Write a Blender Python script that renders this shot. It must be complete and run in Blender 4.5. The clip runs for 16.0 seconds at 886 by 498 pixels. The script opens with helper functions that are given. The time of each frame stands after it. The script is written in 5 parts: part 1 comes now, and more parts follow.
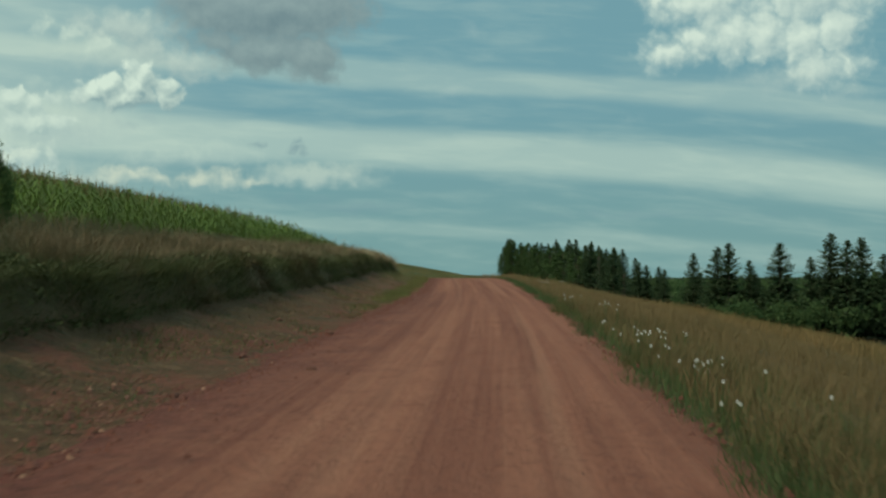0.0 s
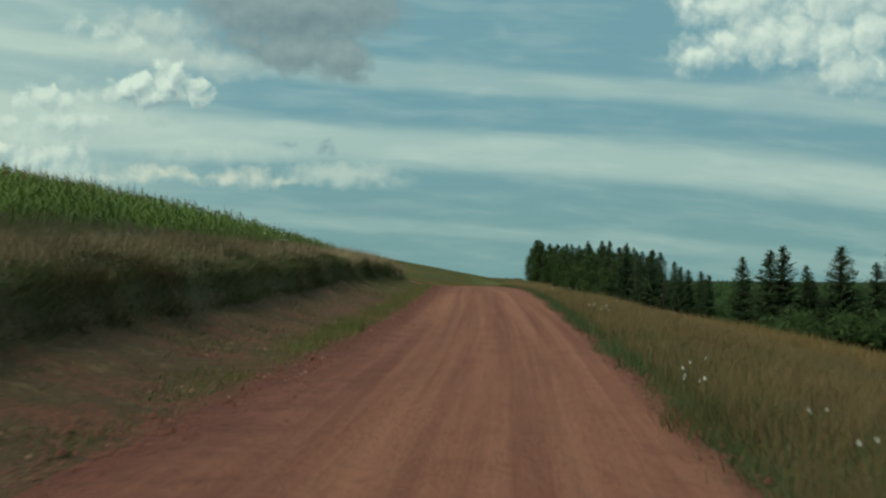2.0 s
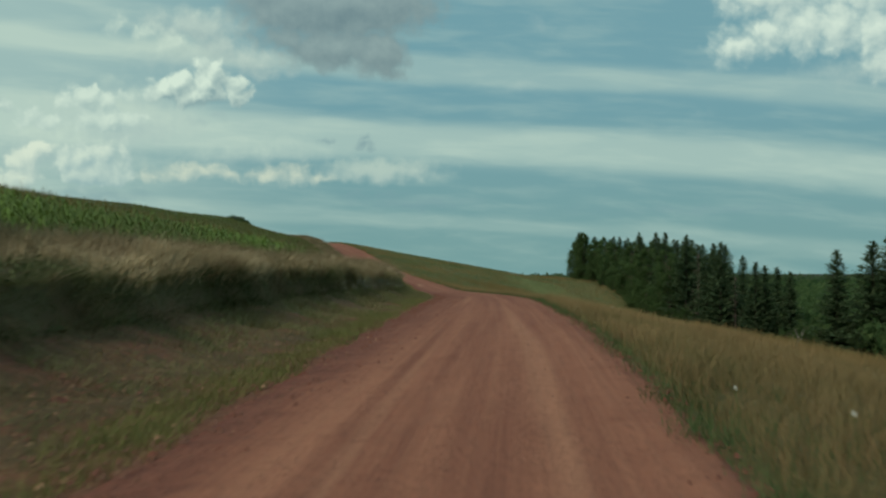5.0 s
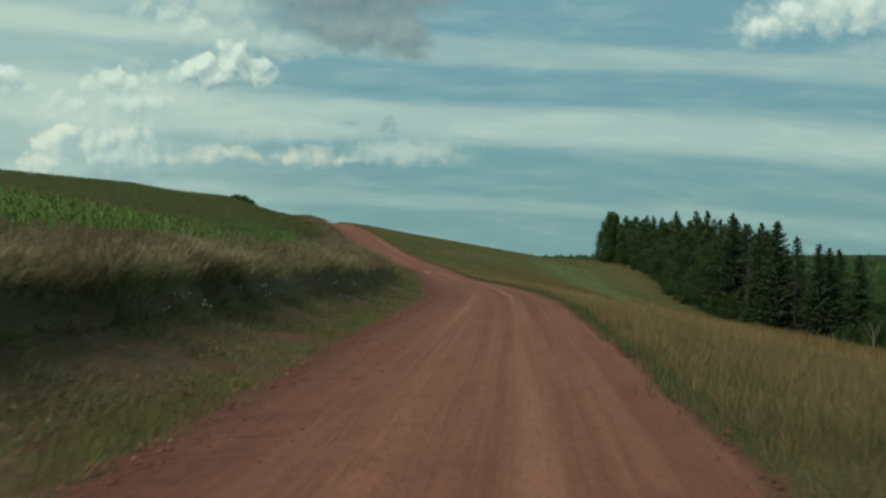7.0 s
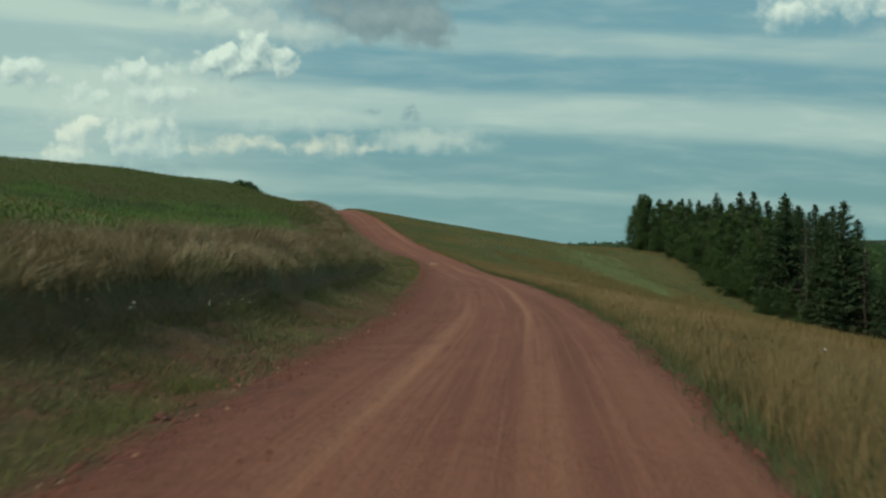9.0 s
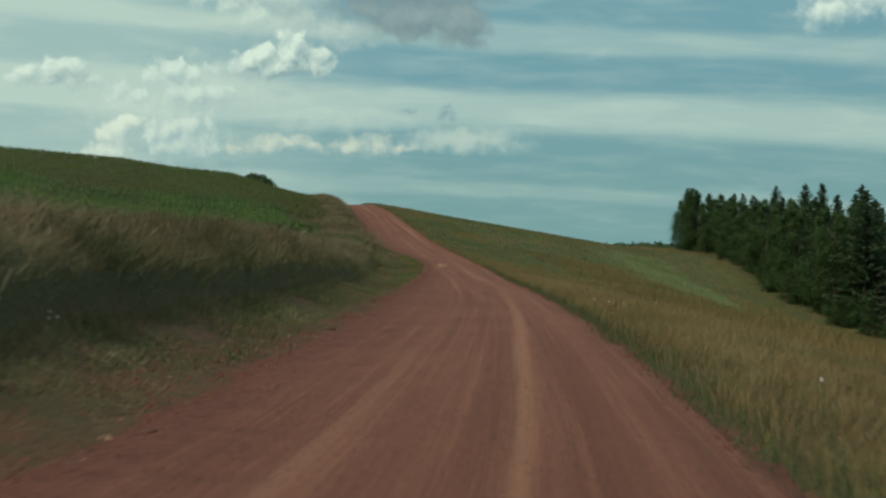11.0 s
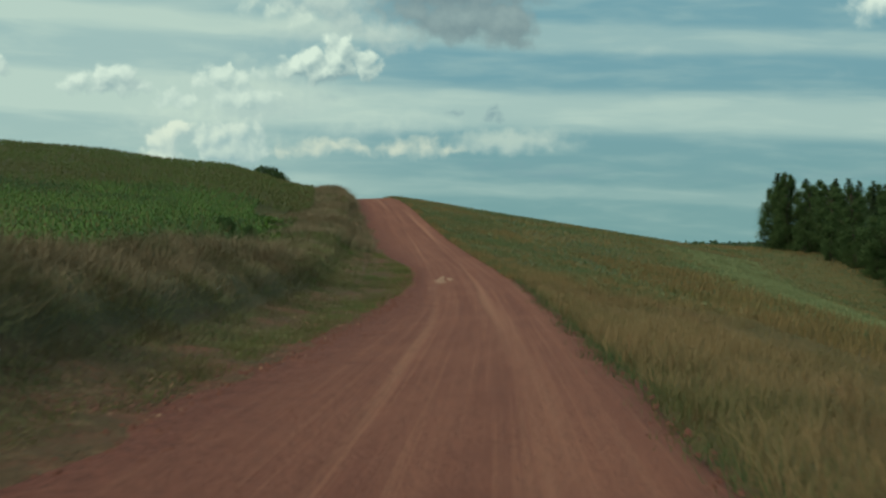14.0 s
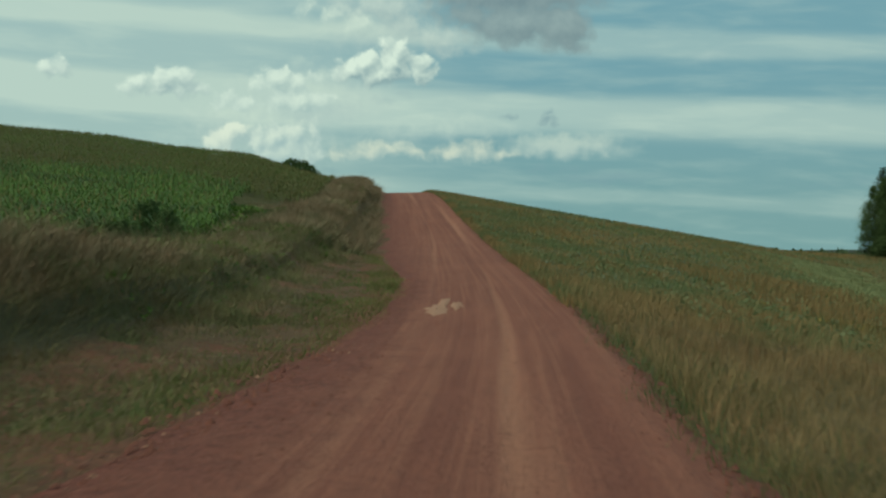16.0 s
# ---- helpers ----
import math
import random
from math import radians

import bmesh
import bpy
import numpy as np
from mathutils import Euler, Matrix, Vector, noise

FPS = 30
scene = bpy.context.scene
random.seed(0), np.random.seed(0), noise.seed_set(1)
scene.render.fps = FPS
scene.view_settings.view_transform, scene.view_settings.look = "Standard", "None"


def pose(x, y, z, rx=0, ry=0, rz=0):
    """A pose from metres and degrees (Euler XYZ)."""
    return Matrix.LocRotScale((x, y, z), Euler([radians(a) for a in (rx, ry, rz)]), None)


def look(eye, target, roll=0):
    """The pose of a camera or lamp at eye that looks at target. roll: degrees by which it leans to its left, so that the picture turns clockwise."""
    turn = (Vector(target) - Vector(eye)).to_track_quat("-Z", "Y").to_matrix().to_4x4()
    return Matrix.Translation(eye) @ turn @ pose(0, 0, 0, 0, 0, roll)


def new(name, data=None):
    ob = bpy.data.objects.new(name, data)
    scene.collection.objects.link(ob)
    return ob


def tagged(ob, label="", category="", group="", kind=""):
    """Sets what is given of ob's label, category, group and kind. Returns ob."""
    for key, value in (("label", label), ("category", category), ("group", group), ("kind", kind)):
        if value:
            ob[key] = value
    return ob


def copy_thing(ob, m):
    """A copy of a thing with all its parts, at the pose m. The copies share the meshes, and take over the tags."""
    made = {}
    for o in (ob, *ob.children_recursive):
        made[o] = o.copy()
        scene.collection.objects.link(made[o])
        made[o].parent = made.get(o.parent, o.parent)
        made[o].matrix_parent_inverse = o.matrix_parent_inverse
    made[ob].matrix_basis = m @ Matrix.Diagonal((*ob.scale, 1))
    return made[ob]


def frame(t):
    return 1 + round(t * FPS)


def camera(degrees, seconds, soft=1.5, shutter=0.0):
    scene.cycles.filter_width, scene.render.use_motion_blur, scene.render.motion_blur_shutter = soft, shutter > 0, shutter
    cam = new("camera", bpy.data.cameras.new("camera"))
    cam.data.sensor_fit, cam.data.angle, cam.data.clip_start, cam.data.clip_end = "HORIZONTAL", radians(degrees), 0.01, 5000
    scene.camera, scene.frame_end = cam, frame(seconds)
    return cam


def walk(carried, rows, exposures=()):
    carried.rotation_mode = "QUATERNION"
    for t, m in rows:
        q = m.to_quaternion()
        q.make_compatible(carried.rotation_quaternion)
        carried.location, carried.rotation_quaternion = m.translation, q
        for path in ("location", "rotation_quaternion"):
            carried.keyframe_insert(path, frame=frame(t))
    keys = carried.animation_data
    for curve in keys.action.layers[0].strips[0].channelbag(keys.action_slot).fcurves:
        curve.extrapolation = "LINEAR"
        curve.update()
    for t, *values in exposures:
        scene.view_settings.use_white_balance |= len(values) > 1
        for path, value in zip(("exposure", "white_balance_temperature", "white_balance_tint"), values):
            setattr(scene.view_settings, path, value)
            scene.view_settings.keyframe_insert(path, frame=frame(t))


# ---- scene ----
cam = camera(42.0, 16.0, soft=2.4, shutter=0.35)
PATH = [
    (0.0, pose(-0.00, 0.00, 0.00, 91.37, -0.00, 0.00)),
    (0.5, pose(0.31, 4.12, 0.03, 91.61, 0.04, 0.47)),
    (1.0, pose(0.58, 8.82, 0.17, 91.58, -0.30, 0.77)),
    (1.5, pose(0.80, 13.82, 0.32, 91.50, -0.56, 1.08)),
    (2.0, pose(0.99, 18.65, 0.45, 91.40, -0.55, 1.36)),
    (2.5, pose(1.19, 23.19, 0.49, 91.46, -0.30, 1.69)),
    (3.0, pose(1.37, 28.17, 0.63, 91.39, -0.12, 1.95)),
    (3.5, pose(1.56, 33.35, 0.73, 91.38, 0.16, 2.22)),
    (4.0, pose(1.74, 38.43, 0.82, 91.35, 0.08, 2.57)),
    (6.5, pose(2.00, 66.29, 1.43, 90.51, -0.05, 4.24)),
    (7.0, pose(1.99, 71.12, 1.44, 90.22, -0.01, 4.48)),
    (7.5, pose(2.03, 75.52, 1.46, 89.98, 0.23, 4.69)),
    (8.0, pose(2.08, 80.02, 1.38, 89.91, 0.38, 5.02)),
    (8.5, pose(2.00, 85.23, 1.40, 89.80, 0.39, 5.32)),
    (9.0, pose(1.79, 90.53, 1.41, 89.64, 0.39, 5.63)),
    (11.5, pose(1.38, 116.35, 1.12, 89.65, 0.33, 7.80)),
    (12.0, pose(0.96, 122.10, 1.21, 89.67, 0.72, 8.05)),
    (12.5, pose(0.55, 127.79, 1.15, 89.68, 0.59, 8.39)),
    (13.0, pose(0.06, 133.83, 1.14, 89.68, 0.82, 8.76)),
    (13.5, pose(-0.48, 139.59, 1.08, 89.66, 0.47, 9.27)),
    (14.0, pose(-1.03, 145.28, 0.97, 89.73, 0.71, 9.79)),
    (14.5, pose(-1.67, 150.98, 1.03, 89.59, 0.62, 10.32)),
    (15.0, pose(-2.28, 156.53, 0.96, 89.68, 0.64, 10.97)),
    (15.5, pose(-2.99, 161.97, 0.92, 89.67, 0.13, 11.60)),
    (16.0, pose(-3.67, 167.20, 0.77, 89.93, 0.00, 12.42)),
]

walk(cam, PATH, ((0.0, -0.03), (4.0, -0.02), (9.0, 0.0), (12.0, 0.03), (16.0, 0.05)))

# ---- sky and sun ----
SUN_ELEV, SUN_AZ = 45.0, -131.0      # azimuth clockwise from +y
world = bpy.data.worlds.new("sky")
scene.world = world
world.use_nodes = True
wt = world.node_tree
wt.nodes.clear()


def wmath(op, a, b=0.0, c=0.0, clamp=False):
    n = wt.nodes.new("ShaderNodeMath")
    n.operation, n.use_clamp = op, clamp
    for i, v in enumerate((a, b, c)):
        if isinstance(v, (int, float)):
            n.inputs[i].default_value = v
        else:
            wt.links.new(v, n.inputs[i])
    return n.outputs[0]


def wstep(v, lo, hi):
    n = wt.nodes.new("ShaderNodeMapRange")
    n.interpolation_type = "SMOOTHSTEP"
    wt.links.new(v, n.inputs[0])
    n.inputs[1].default_value, n.inputs[2].default_value = lo, hi
    return n.outputs[0]


def wvec(x, y, z=0.0):
    n = wt.nodes.new("ShaderNodeCombineXYZ")
    for i, v in enumerate((x, y, z)):
        if isinstance(v, (int, float)):
            n.inputs[i].default_value = v
        else:
            wt.links.new(v, n.inputs[i])
    return n.outputs[0]


def wnoise(vec, scale, detail=5.0, rough=0.55, distort=0.0):
    n = wt.nodes.new("ShaderNodeTexNoise")
    wt.links.new(vec, n.inputs["Vector"])
    n.inputs["Scale"].default_value, n.inputs["Detail"].default_value = scale, detail
    n.inputs["Roughness"].default_value, n.inputs["Distortion"].default_value = rough, distort
    return n.outputs[0]


def wmix(f, a, b):
    n = wt.nodes.new("ShaderNodeMix")
    n.data_type = "RGBA"
    wt.links.new(f, n.inputs[0])
    for i, v in ((6, a), (7, b)):
        if isinstance(v, tuple):
            n.inputs[i].default_value = (*v, 1)
        else:
            wt.links.new(v, n.inputs[i])
    return n.outputs[2]


coord = wt.nodes.new("ShaderNodeTexCoord")
split = wt.nodes.new("ShaderNodeSeparateXYZ")
wt.links.new(coord.outputs["Generated"], split.inputs[0])
AZ = wmath("MULTIPLY", wmath("ARCTAN2", split.outputs[0], split.outputs[1]), 57.2958)
EL = wmath("MULTIPLY", wmath("ARCSINE", split.outputs[2]), 57.2958)


def wbillow(vec, scale, detail):
    """Heaped round bulges, as on the top of a cumulus."""
    n = wt.nodes.new("ShaderNodeTexVoronoi")
    n.voronoi_dimensions, n.feature = "2D", "SMOOTH_F1"
    wt.links.new(vec, n.inputs["Vector"])
    n.inputs["Scale"].default_value, n.inputs["Detail"].default_value = scale, detail
    n.inputs["Roughness"].default_value, n.inputs["Smoothness"].default_value = 0.5, 0.35
    return wmath("SUBTRACT", 0.85, n.outputs["Distance"])


class SkyPoint:
    """The bent directions and the bulges at the looked-at point of the sky, or a little way off towards the sun."""

    def __init__(self, da, de):
        az, el = wmath("ADD", AZ, da), wmath("ADD", EL, de)
        v = wvec(az, el)
        bend = wt.nodes.new("ShaderNodeTexNoise")
        bend.noise_dimensions = "2D"
        wt.links.new(v, bend.inputs["Vector"])
        bend.inputs["Scale"].default_value, bend.inputs["Detail"].default_value = 0.9, 4.0
        sep = wt.nodes.new("ShaderNodeSeparateColor")
        wt.links.new(bend.outputs["Color"], sep.inputs[0])
        self.az = wmath("MULTIPLY_ADD", wmath("SUBTRACT", sep.outputs[0], 0.5), 1.1, az)
        self.el = wmath("MULTIPLY_ADD", wmath("SUBTRACT", sep.outputs[1], 0.5), 0.8, el)
        self.heap = wbillow(wvec(self.az, self.el), 1.0, 2.0)
        self.wisp = wmath("SUBTRACT", wnoise(v, 1.1, 5.0, 0.6), 0.5)

    def field(self, blobs, heap, wisp):
        """How deep inside the cloud, in degrees: a union of ellipses (azimuth, elevation, half width, half height)."""
        acc = None
        for a, e, w, h in blobs:
            k = min(w, h)
            dx, dy = wmath("MULTIPLY_ADD", self.az, 1 / w, -a / w), wmath("MULTIPLY_ADD", self.el, 1 / h, -e / h)
            d = wmath("MULTIPLY_ADD", wmath("SQRT", wmath("MULTIPLY_ADD", dx, dx, wmath("MULTIPLY", dy, dy))), -k, k)
            acc = d if acc is None else wmath("SMOOTH_MAX", acc, d, 0.15)
        return wmath("MULTIPLY_ADD", self.heap, heap, wmath("MULTIPLY_ADD", self.wisp, wisp, acc))


HERE, SUNWARD = SkyPoint(0.0, 0.0), SkyPoint(-0.22, 0.42)


def cloud(col, mask, blobs, heap, wisp, edge, cover, dark, light, gain, mid=0.5):
    """Lay a cloud over the sky's colour; its bulges are lit on the side towards the sun. Returns colour and cover."""
    f0, f1 = HERE.field(blobs, heap, wisp), SUNWARD.field(blobs, heap, wisp)
    m = wmath("MULTIPLY", wstep(f0, -0.04, edge), cover)
    s = wmath("ADD", wmath("MULTIPLY", wmath("SUBTRACT", f0, f1), gain), mid, clamp=True)
    return wmix(m, col, wmix(s, dark, light)), wmath("MAXIMUM", mask, m)


sky = wt.nodes.new("ShaderNodeTexSky")
sky.sky_type = "NISHITA"
sky.sun_disc = False
sky.sun_elevation, sky.sun_rotation = radians(SUN_ELEV), radians(SUN_AZ)
sky.ozone_density = 2.5
sky.dust_density = 0.4
bg_sky = wt.nodes.new("ShaderNodeBackground")
bg_sky.inputs["Strength"].default_value = 0.08
wt.links.new(sky.outputs[0], bg_sky.inputs["Color"])

# thin streaks that sink towards the right
right_az = wmath("MAXIMUM", AZ, 0.0)
tilt = wmath("ADD", wmath("ADD", EL, wmath("MULTIPLY", AZ, 0.045)), wmath("MULTIPLY", wmath("MULTIPLY", right_az, wmath("MINIMUM", right_az, 30.0)), 0.0026))
streak_n = wnoise(wvec(wmath("MULTIPLY", AZ, 0.06), wmath("MULTIPLY", tilt, 0.5)), 1.0, 4.0, 0.5, 0.3)
streak_f = wnoise(wvec(wmath("MULTIPLY", AZ, 0.07), wmath("MULTIPLY", tilt, 0.45)), 2.6, 5.0, 0.55, 0.3)


def band(centre, half):
    q = wmath("DIVIDE", wmath("SUBTRACT", wmath("ADD", tilt, wmath("MULTIPLY", wmath("SUBTRACT", streak_n, 0.5), 1.2)), centre), half)
    q = wmath("MULTIPLY", q, q)
    return wmath("POWER", 2.718, wmath("MULTIPLY", wmath("MULTIPLY", q, q), -1.0))


veil = wmath("ADD", wmath("MULTIPLY", band(6.25, 1.0), 0.64), wmath("MULTIPLY", band(9.7, 0.6), 0.40))
veil = wmath("ADD", veil, wmath("MULTIPLY", band(2.3, 0.4), 0.22))
veil = wmath("ADD", veil, wmath("MULTIPLY_ADD", wstep(streak_f, 0.40, 0.74), 0.24, 0.03))
veil = wmath("ADD", veil, wmath("MULTIPLY", wstep(wmath("MULTIPLY", AZ, -1.0), 8.0, 24.0), 0.55))
veil = wmath("ADD", veil, wmath("MULTIPLY", wstep(EL, 14.0, 30.0), 0.35), clamp=True)
veil = wmath("MULTIPLY", veil, 0.9)
haze = wmath("SUBTRACT", 1.0, wmath("MULTIPLY", wstep(EL, 8.0, 40.0), 0.2))
haze_col = wmix(wstep(EL, 0.0, 10.0), (0.178, 0.340, 0.356), (0.162, 0.340, 0.412))
col = wmix(veil, haze_col, (0.500, 0.640, 0.580))
mask = wmath("MAXIMUM", veil, haze)

# dull streaks, then pale heaps, the low lit bank, the cumulus and the dark cloud
col, mask = cloud(col, mask, [(-4.6, 3.4, 3.8, 0.45), (-6.8, 3.8, 3.4, 0.3), (9.0, 3.0, 9.0, 0.3), (-20.0, 3.6, 4.0, 0.5)], 0.1, 0.5, 0.6, 0.6, (0.185, 0.325, 0.37), (0.215, 0.36, 0.40), 0.5)
col, mask = cloud(col, mask, [(-18.9, 7.4, 4.6, 2.0), (-16.0, 10.6, 4.2, 1.4), (-21.5, 6.0, 4.6, 1.8), (-13.0, 5.9, 6.0, 0.9)], 0.35, 0.9, 1.3, 0.6,
                  (0.38, 0.51, 0.51), (0.56, 0.69, 0.61), 0.8)
col, mask = cloud(col, mask, [(-17.3, 4.6, 1.2, 0.45), (-16.2, 4.8, 1.2, 0.5), (-15.0, 4.9, 1.2, 0.5), (-13.9, 4.7, 0.9, 0.4), (-12.0, 4.7, 1.2, 0.5), (-10.6, 4.85, 1.6, 0.62), (-9.4, 4.7, 0.9, 0.45)],
                  0.3, 0.35, 0.55, 0.8, (0.40, 0.53, 0.51), (0.67, 0.73, 0.60), 0.9)
col, mask = cloud(col, mask, [(-15.2, 7.3, 0.6, 0.25), (-14.4, 7.45, 0.5, 0.2)], 0.25, 0.2, 0.4, 0.4, (0.27, 0.40, 0.43), (0.33, 0.46, 0.48), 0.6)
col, mask = cloud(col, mask, [(-6.4, 5.0, 3.8, 0.72)], 0.2, 0.3, 0.6, 0.78, (0.42, 0.55, 0.53), (0.52, 0.64, 0.57), 0.8)
col, mask = cloud(col, mask, [(-21.5, 5.3, 0.67, 0.73), (-20.7, 5.5, 0.84, 0.73), (-19.8, 5.6, 0.84, 0.67), (-18.8, 5.8, 0.62, 0.5), (-20.3, 4.7, 2.0, 0.8)],
                  0.45, 0.2, 0.34, 0.85, (0.32, 0.47, 0.49), (0.69, 0.80, 0.69), 0.75, 0.36)
col, mask = cloud(col, mask, [(-23.7, 5.1, 0.6, 0.7), (-22.9, 5.4, 0.7, 0.7), (-22.3, 5.6, 0.42, 0.45), (-23.4, 4.4, 1.2, 0.7)],
                  0.45, 0.2, 0.34, 0.9, (0.36, 0.50, 0.50), (0.71, 0.80, 0.68), 0.75, 0.5)
col, mask = cloud(col, mask, [(-21.2, 8.0, 0.6, 0.56), (-20.5, 8.25, 0.8, 0.66), (-19.7, 8.1, 0.5, 0.45), (-18.9, 8.4, 0.5, 0.34), (-23.2, 7.2, 0.6, 0.4), (-22.4, 7.1, 0.7, 0.36), (-19.6, 7.3, 1.8, 0.7)],
                  0.45, 0.3, 0.28, 0.8, (0.38, 0.52, 0.51), (0.66, 0.79, 0.70), 0.95, 0.42)
col, mask = cloud(col, mask, [(-27.3, 7.7, 0.75, 0.5), (-26.1, 8.05, 0.85, 0.62), (-25.2, 8.2, 0.75, 0.62), (-24.5, 7.7, 0.6, 0.42), (-26.0, 7.6, 2.0, 0.4), (-31.4, 8.4, 0.6, 0.42), (-30.8, 8.5, 0.55, 0.45)],
                  0.42, 0.2, 0.42, 0.9, (0.29, 0.42, 0.44), (0.67, 0.80, 0.71), 0.95, 0.40)
col, mask = cloud(col, mask, [(11.0, 10.8, 1.5, 1.2), (12.5, 11.3, 1.6, 1.3), (14.1, 11.5, 1.7, 1.6), (15.7, 11.5, 1.7, 1.7), (17.5, 11.1, 1.7, 1.7), (18.9, 11.6, 1.7, 1.7), (19.4, 10.0, 1.3, 1.1),
                              (17.9, 9.8, 1.7, 1.3), (10.5, 13.1, 1.2, 0.9), (13.2, 13.2, 3.4, 1.7), (17.9, 13.4, 4.2, 2.0)],
                  0.55, 0.9, 1.2, 0.92, (0.36, 0.50, 0.51), (0.70, 0.82, 0.73), 0.62, 0.55)
col, mask = cloud(col, mask, [(16.3, 9.3, 3.1, 1.0), (19.4, 8.6, 1.7, 0.8), (48.0, 14.0, 9.0, 3.0), (-70.0, 20.0, 12.0, 4.0), (110.0, 25.0, 20.0, 7.0)],
                  0.3, 0.8, 1.2, 0.5, (0.33, 0.47, 0.49), (0.52, 0.64, 0.59), 0.6)
col, mask = cloud(col, mask, [(-15.3, 11.8, 3.6, 1.1), (-12.8, 10.4, 2.6, 0.9), (-14.5, 11.0, 2.0, 0.9), (-12.0, 9.8, 2.2, 0.6)], 0.4, 0.8, 1.0, 0.85,
                  (0.31, 0.435, 0.45), (0.55, 0.67, 0.61), 0.6, 0.48)
col, mask = cloud(col, mask, [(-19.1, 11.7, 1.0, 0.5), (-17.8, 11.4, 1.2, 0.5), (-16.5, 10.8, 1.2, 0.6)], 0.45, 0.4, 0.6, 0.75, (0.36, 0.50, 0.49), (0.62, 0.75, 0.66), 0.8, 0.5)
col, mask = cloud(col, mask, [(-8.6, 11.0, 3.6, 1.35), (-6.5, 10.7, 1.8, 1.4), (-6.1, 9.75, 1.0, 0.5), (-11.0, 11.4, 2.6, 0.9), (-8.7, 13.2, 6.0, 2.2)],
                  0.4, 0.6, 0.8, 0.95, (0.165, 0.250, 0.282), (0.34, 0.45, 0.45), 0.42, 0.36)
col, mask = cloud(col, mask, [(-17.0, 8.7, 0.95, 0.78), (-16.2, 9.0, 0.85, 0.85), (-14.8, 9.2, 1.25, 1.05), (-13.7, 8.8, 0.9, 0.75), (-13.2, 8.6, 0.62, 0.5), (-15.3, 8.65, 2.3, 0.85)],
                  0.5, 0.2, 0.42, 0.93, (0.27, 0.40, 0.42), (0.70, 0.83, 0.73), 0.95, 0.40)
col, mask = cloud(col, mask, [(1.4, 12.1, 0.9, 0.6), (0.45, 9.0, 1.4, 0.5), (9.4, 7.6, 0.9, 0.34)], 0.3, 0.5, 0.9, 0.35, (0.29, 0.44, 0.47), (0.42, 0.55, 0.55), 0.8)
col, mask = cloud(col, mask, [(-7.2, 6.3, 0.46, 0.22), (-7.15, 6.6, 0.2, 0.28), (-6.8, 6.1, 0.25, 0.14), (-9.3, 6.4, 0.5, 0.15)], 0.25, 0.15, 0.26, 0.85, (0.20, 0.325, 0.365), (0.26, 0.39, 0.42), 0.6)
tint = wt.nodes.new("ShaderNodeMix")
tint.data_type, tint.blend_type = "RGBA", "MULTIPLY"
tint.inputs[0].default_value = 1.0
wt.links.new(col, tint.inputs[6])
tint.inputs[7].default_value = (0.98, 1.0, 0.95, 1)
col = tint.outputs[2]
bg_cloud = wt.nodes.new("ShaderNodeBackground")
wt.links.new(col, bg_cloud.inputs["Color"])
bg_cloud.inputs["Strength"].default_value = 1.0
mixer = wt.nodes.new("ShaderNodeMixShader")
wt.links.new(mask, mixer.inputs[0])
wt.links.new(bg_sky.outputs[0], mixer.inputs[1])
wt.links.new(bg_cloud.outputs[0], mixer.inputs[2])
wout = wt.nodes.new("ShaderNodeOutputWorld")
wt.links.new(mixer.outputs[0], wout.inputs[0])

sun = new("sun", bpy.data.lights.new("sun", "SUN"))
sun.data.energy = 1.7
sun.data.angle = radians(10)
sun.data.color = (1.0, 0.90, 0.74)
sa, se = radians(SUN_AZ), radians(SUN_ELEV)
sun.matrix_world = look((math.sin(sa) * math.cos(se) * 50, math.cos(sa) * math.cos(se) * 50, math.sin(se) * 50), (0, 0, 0))


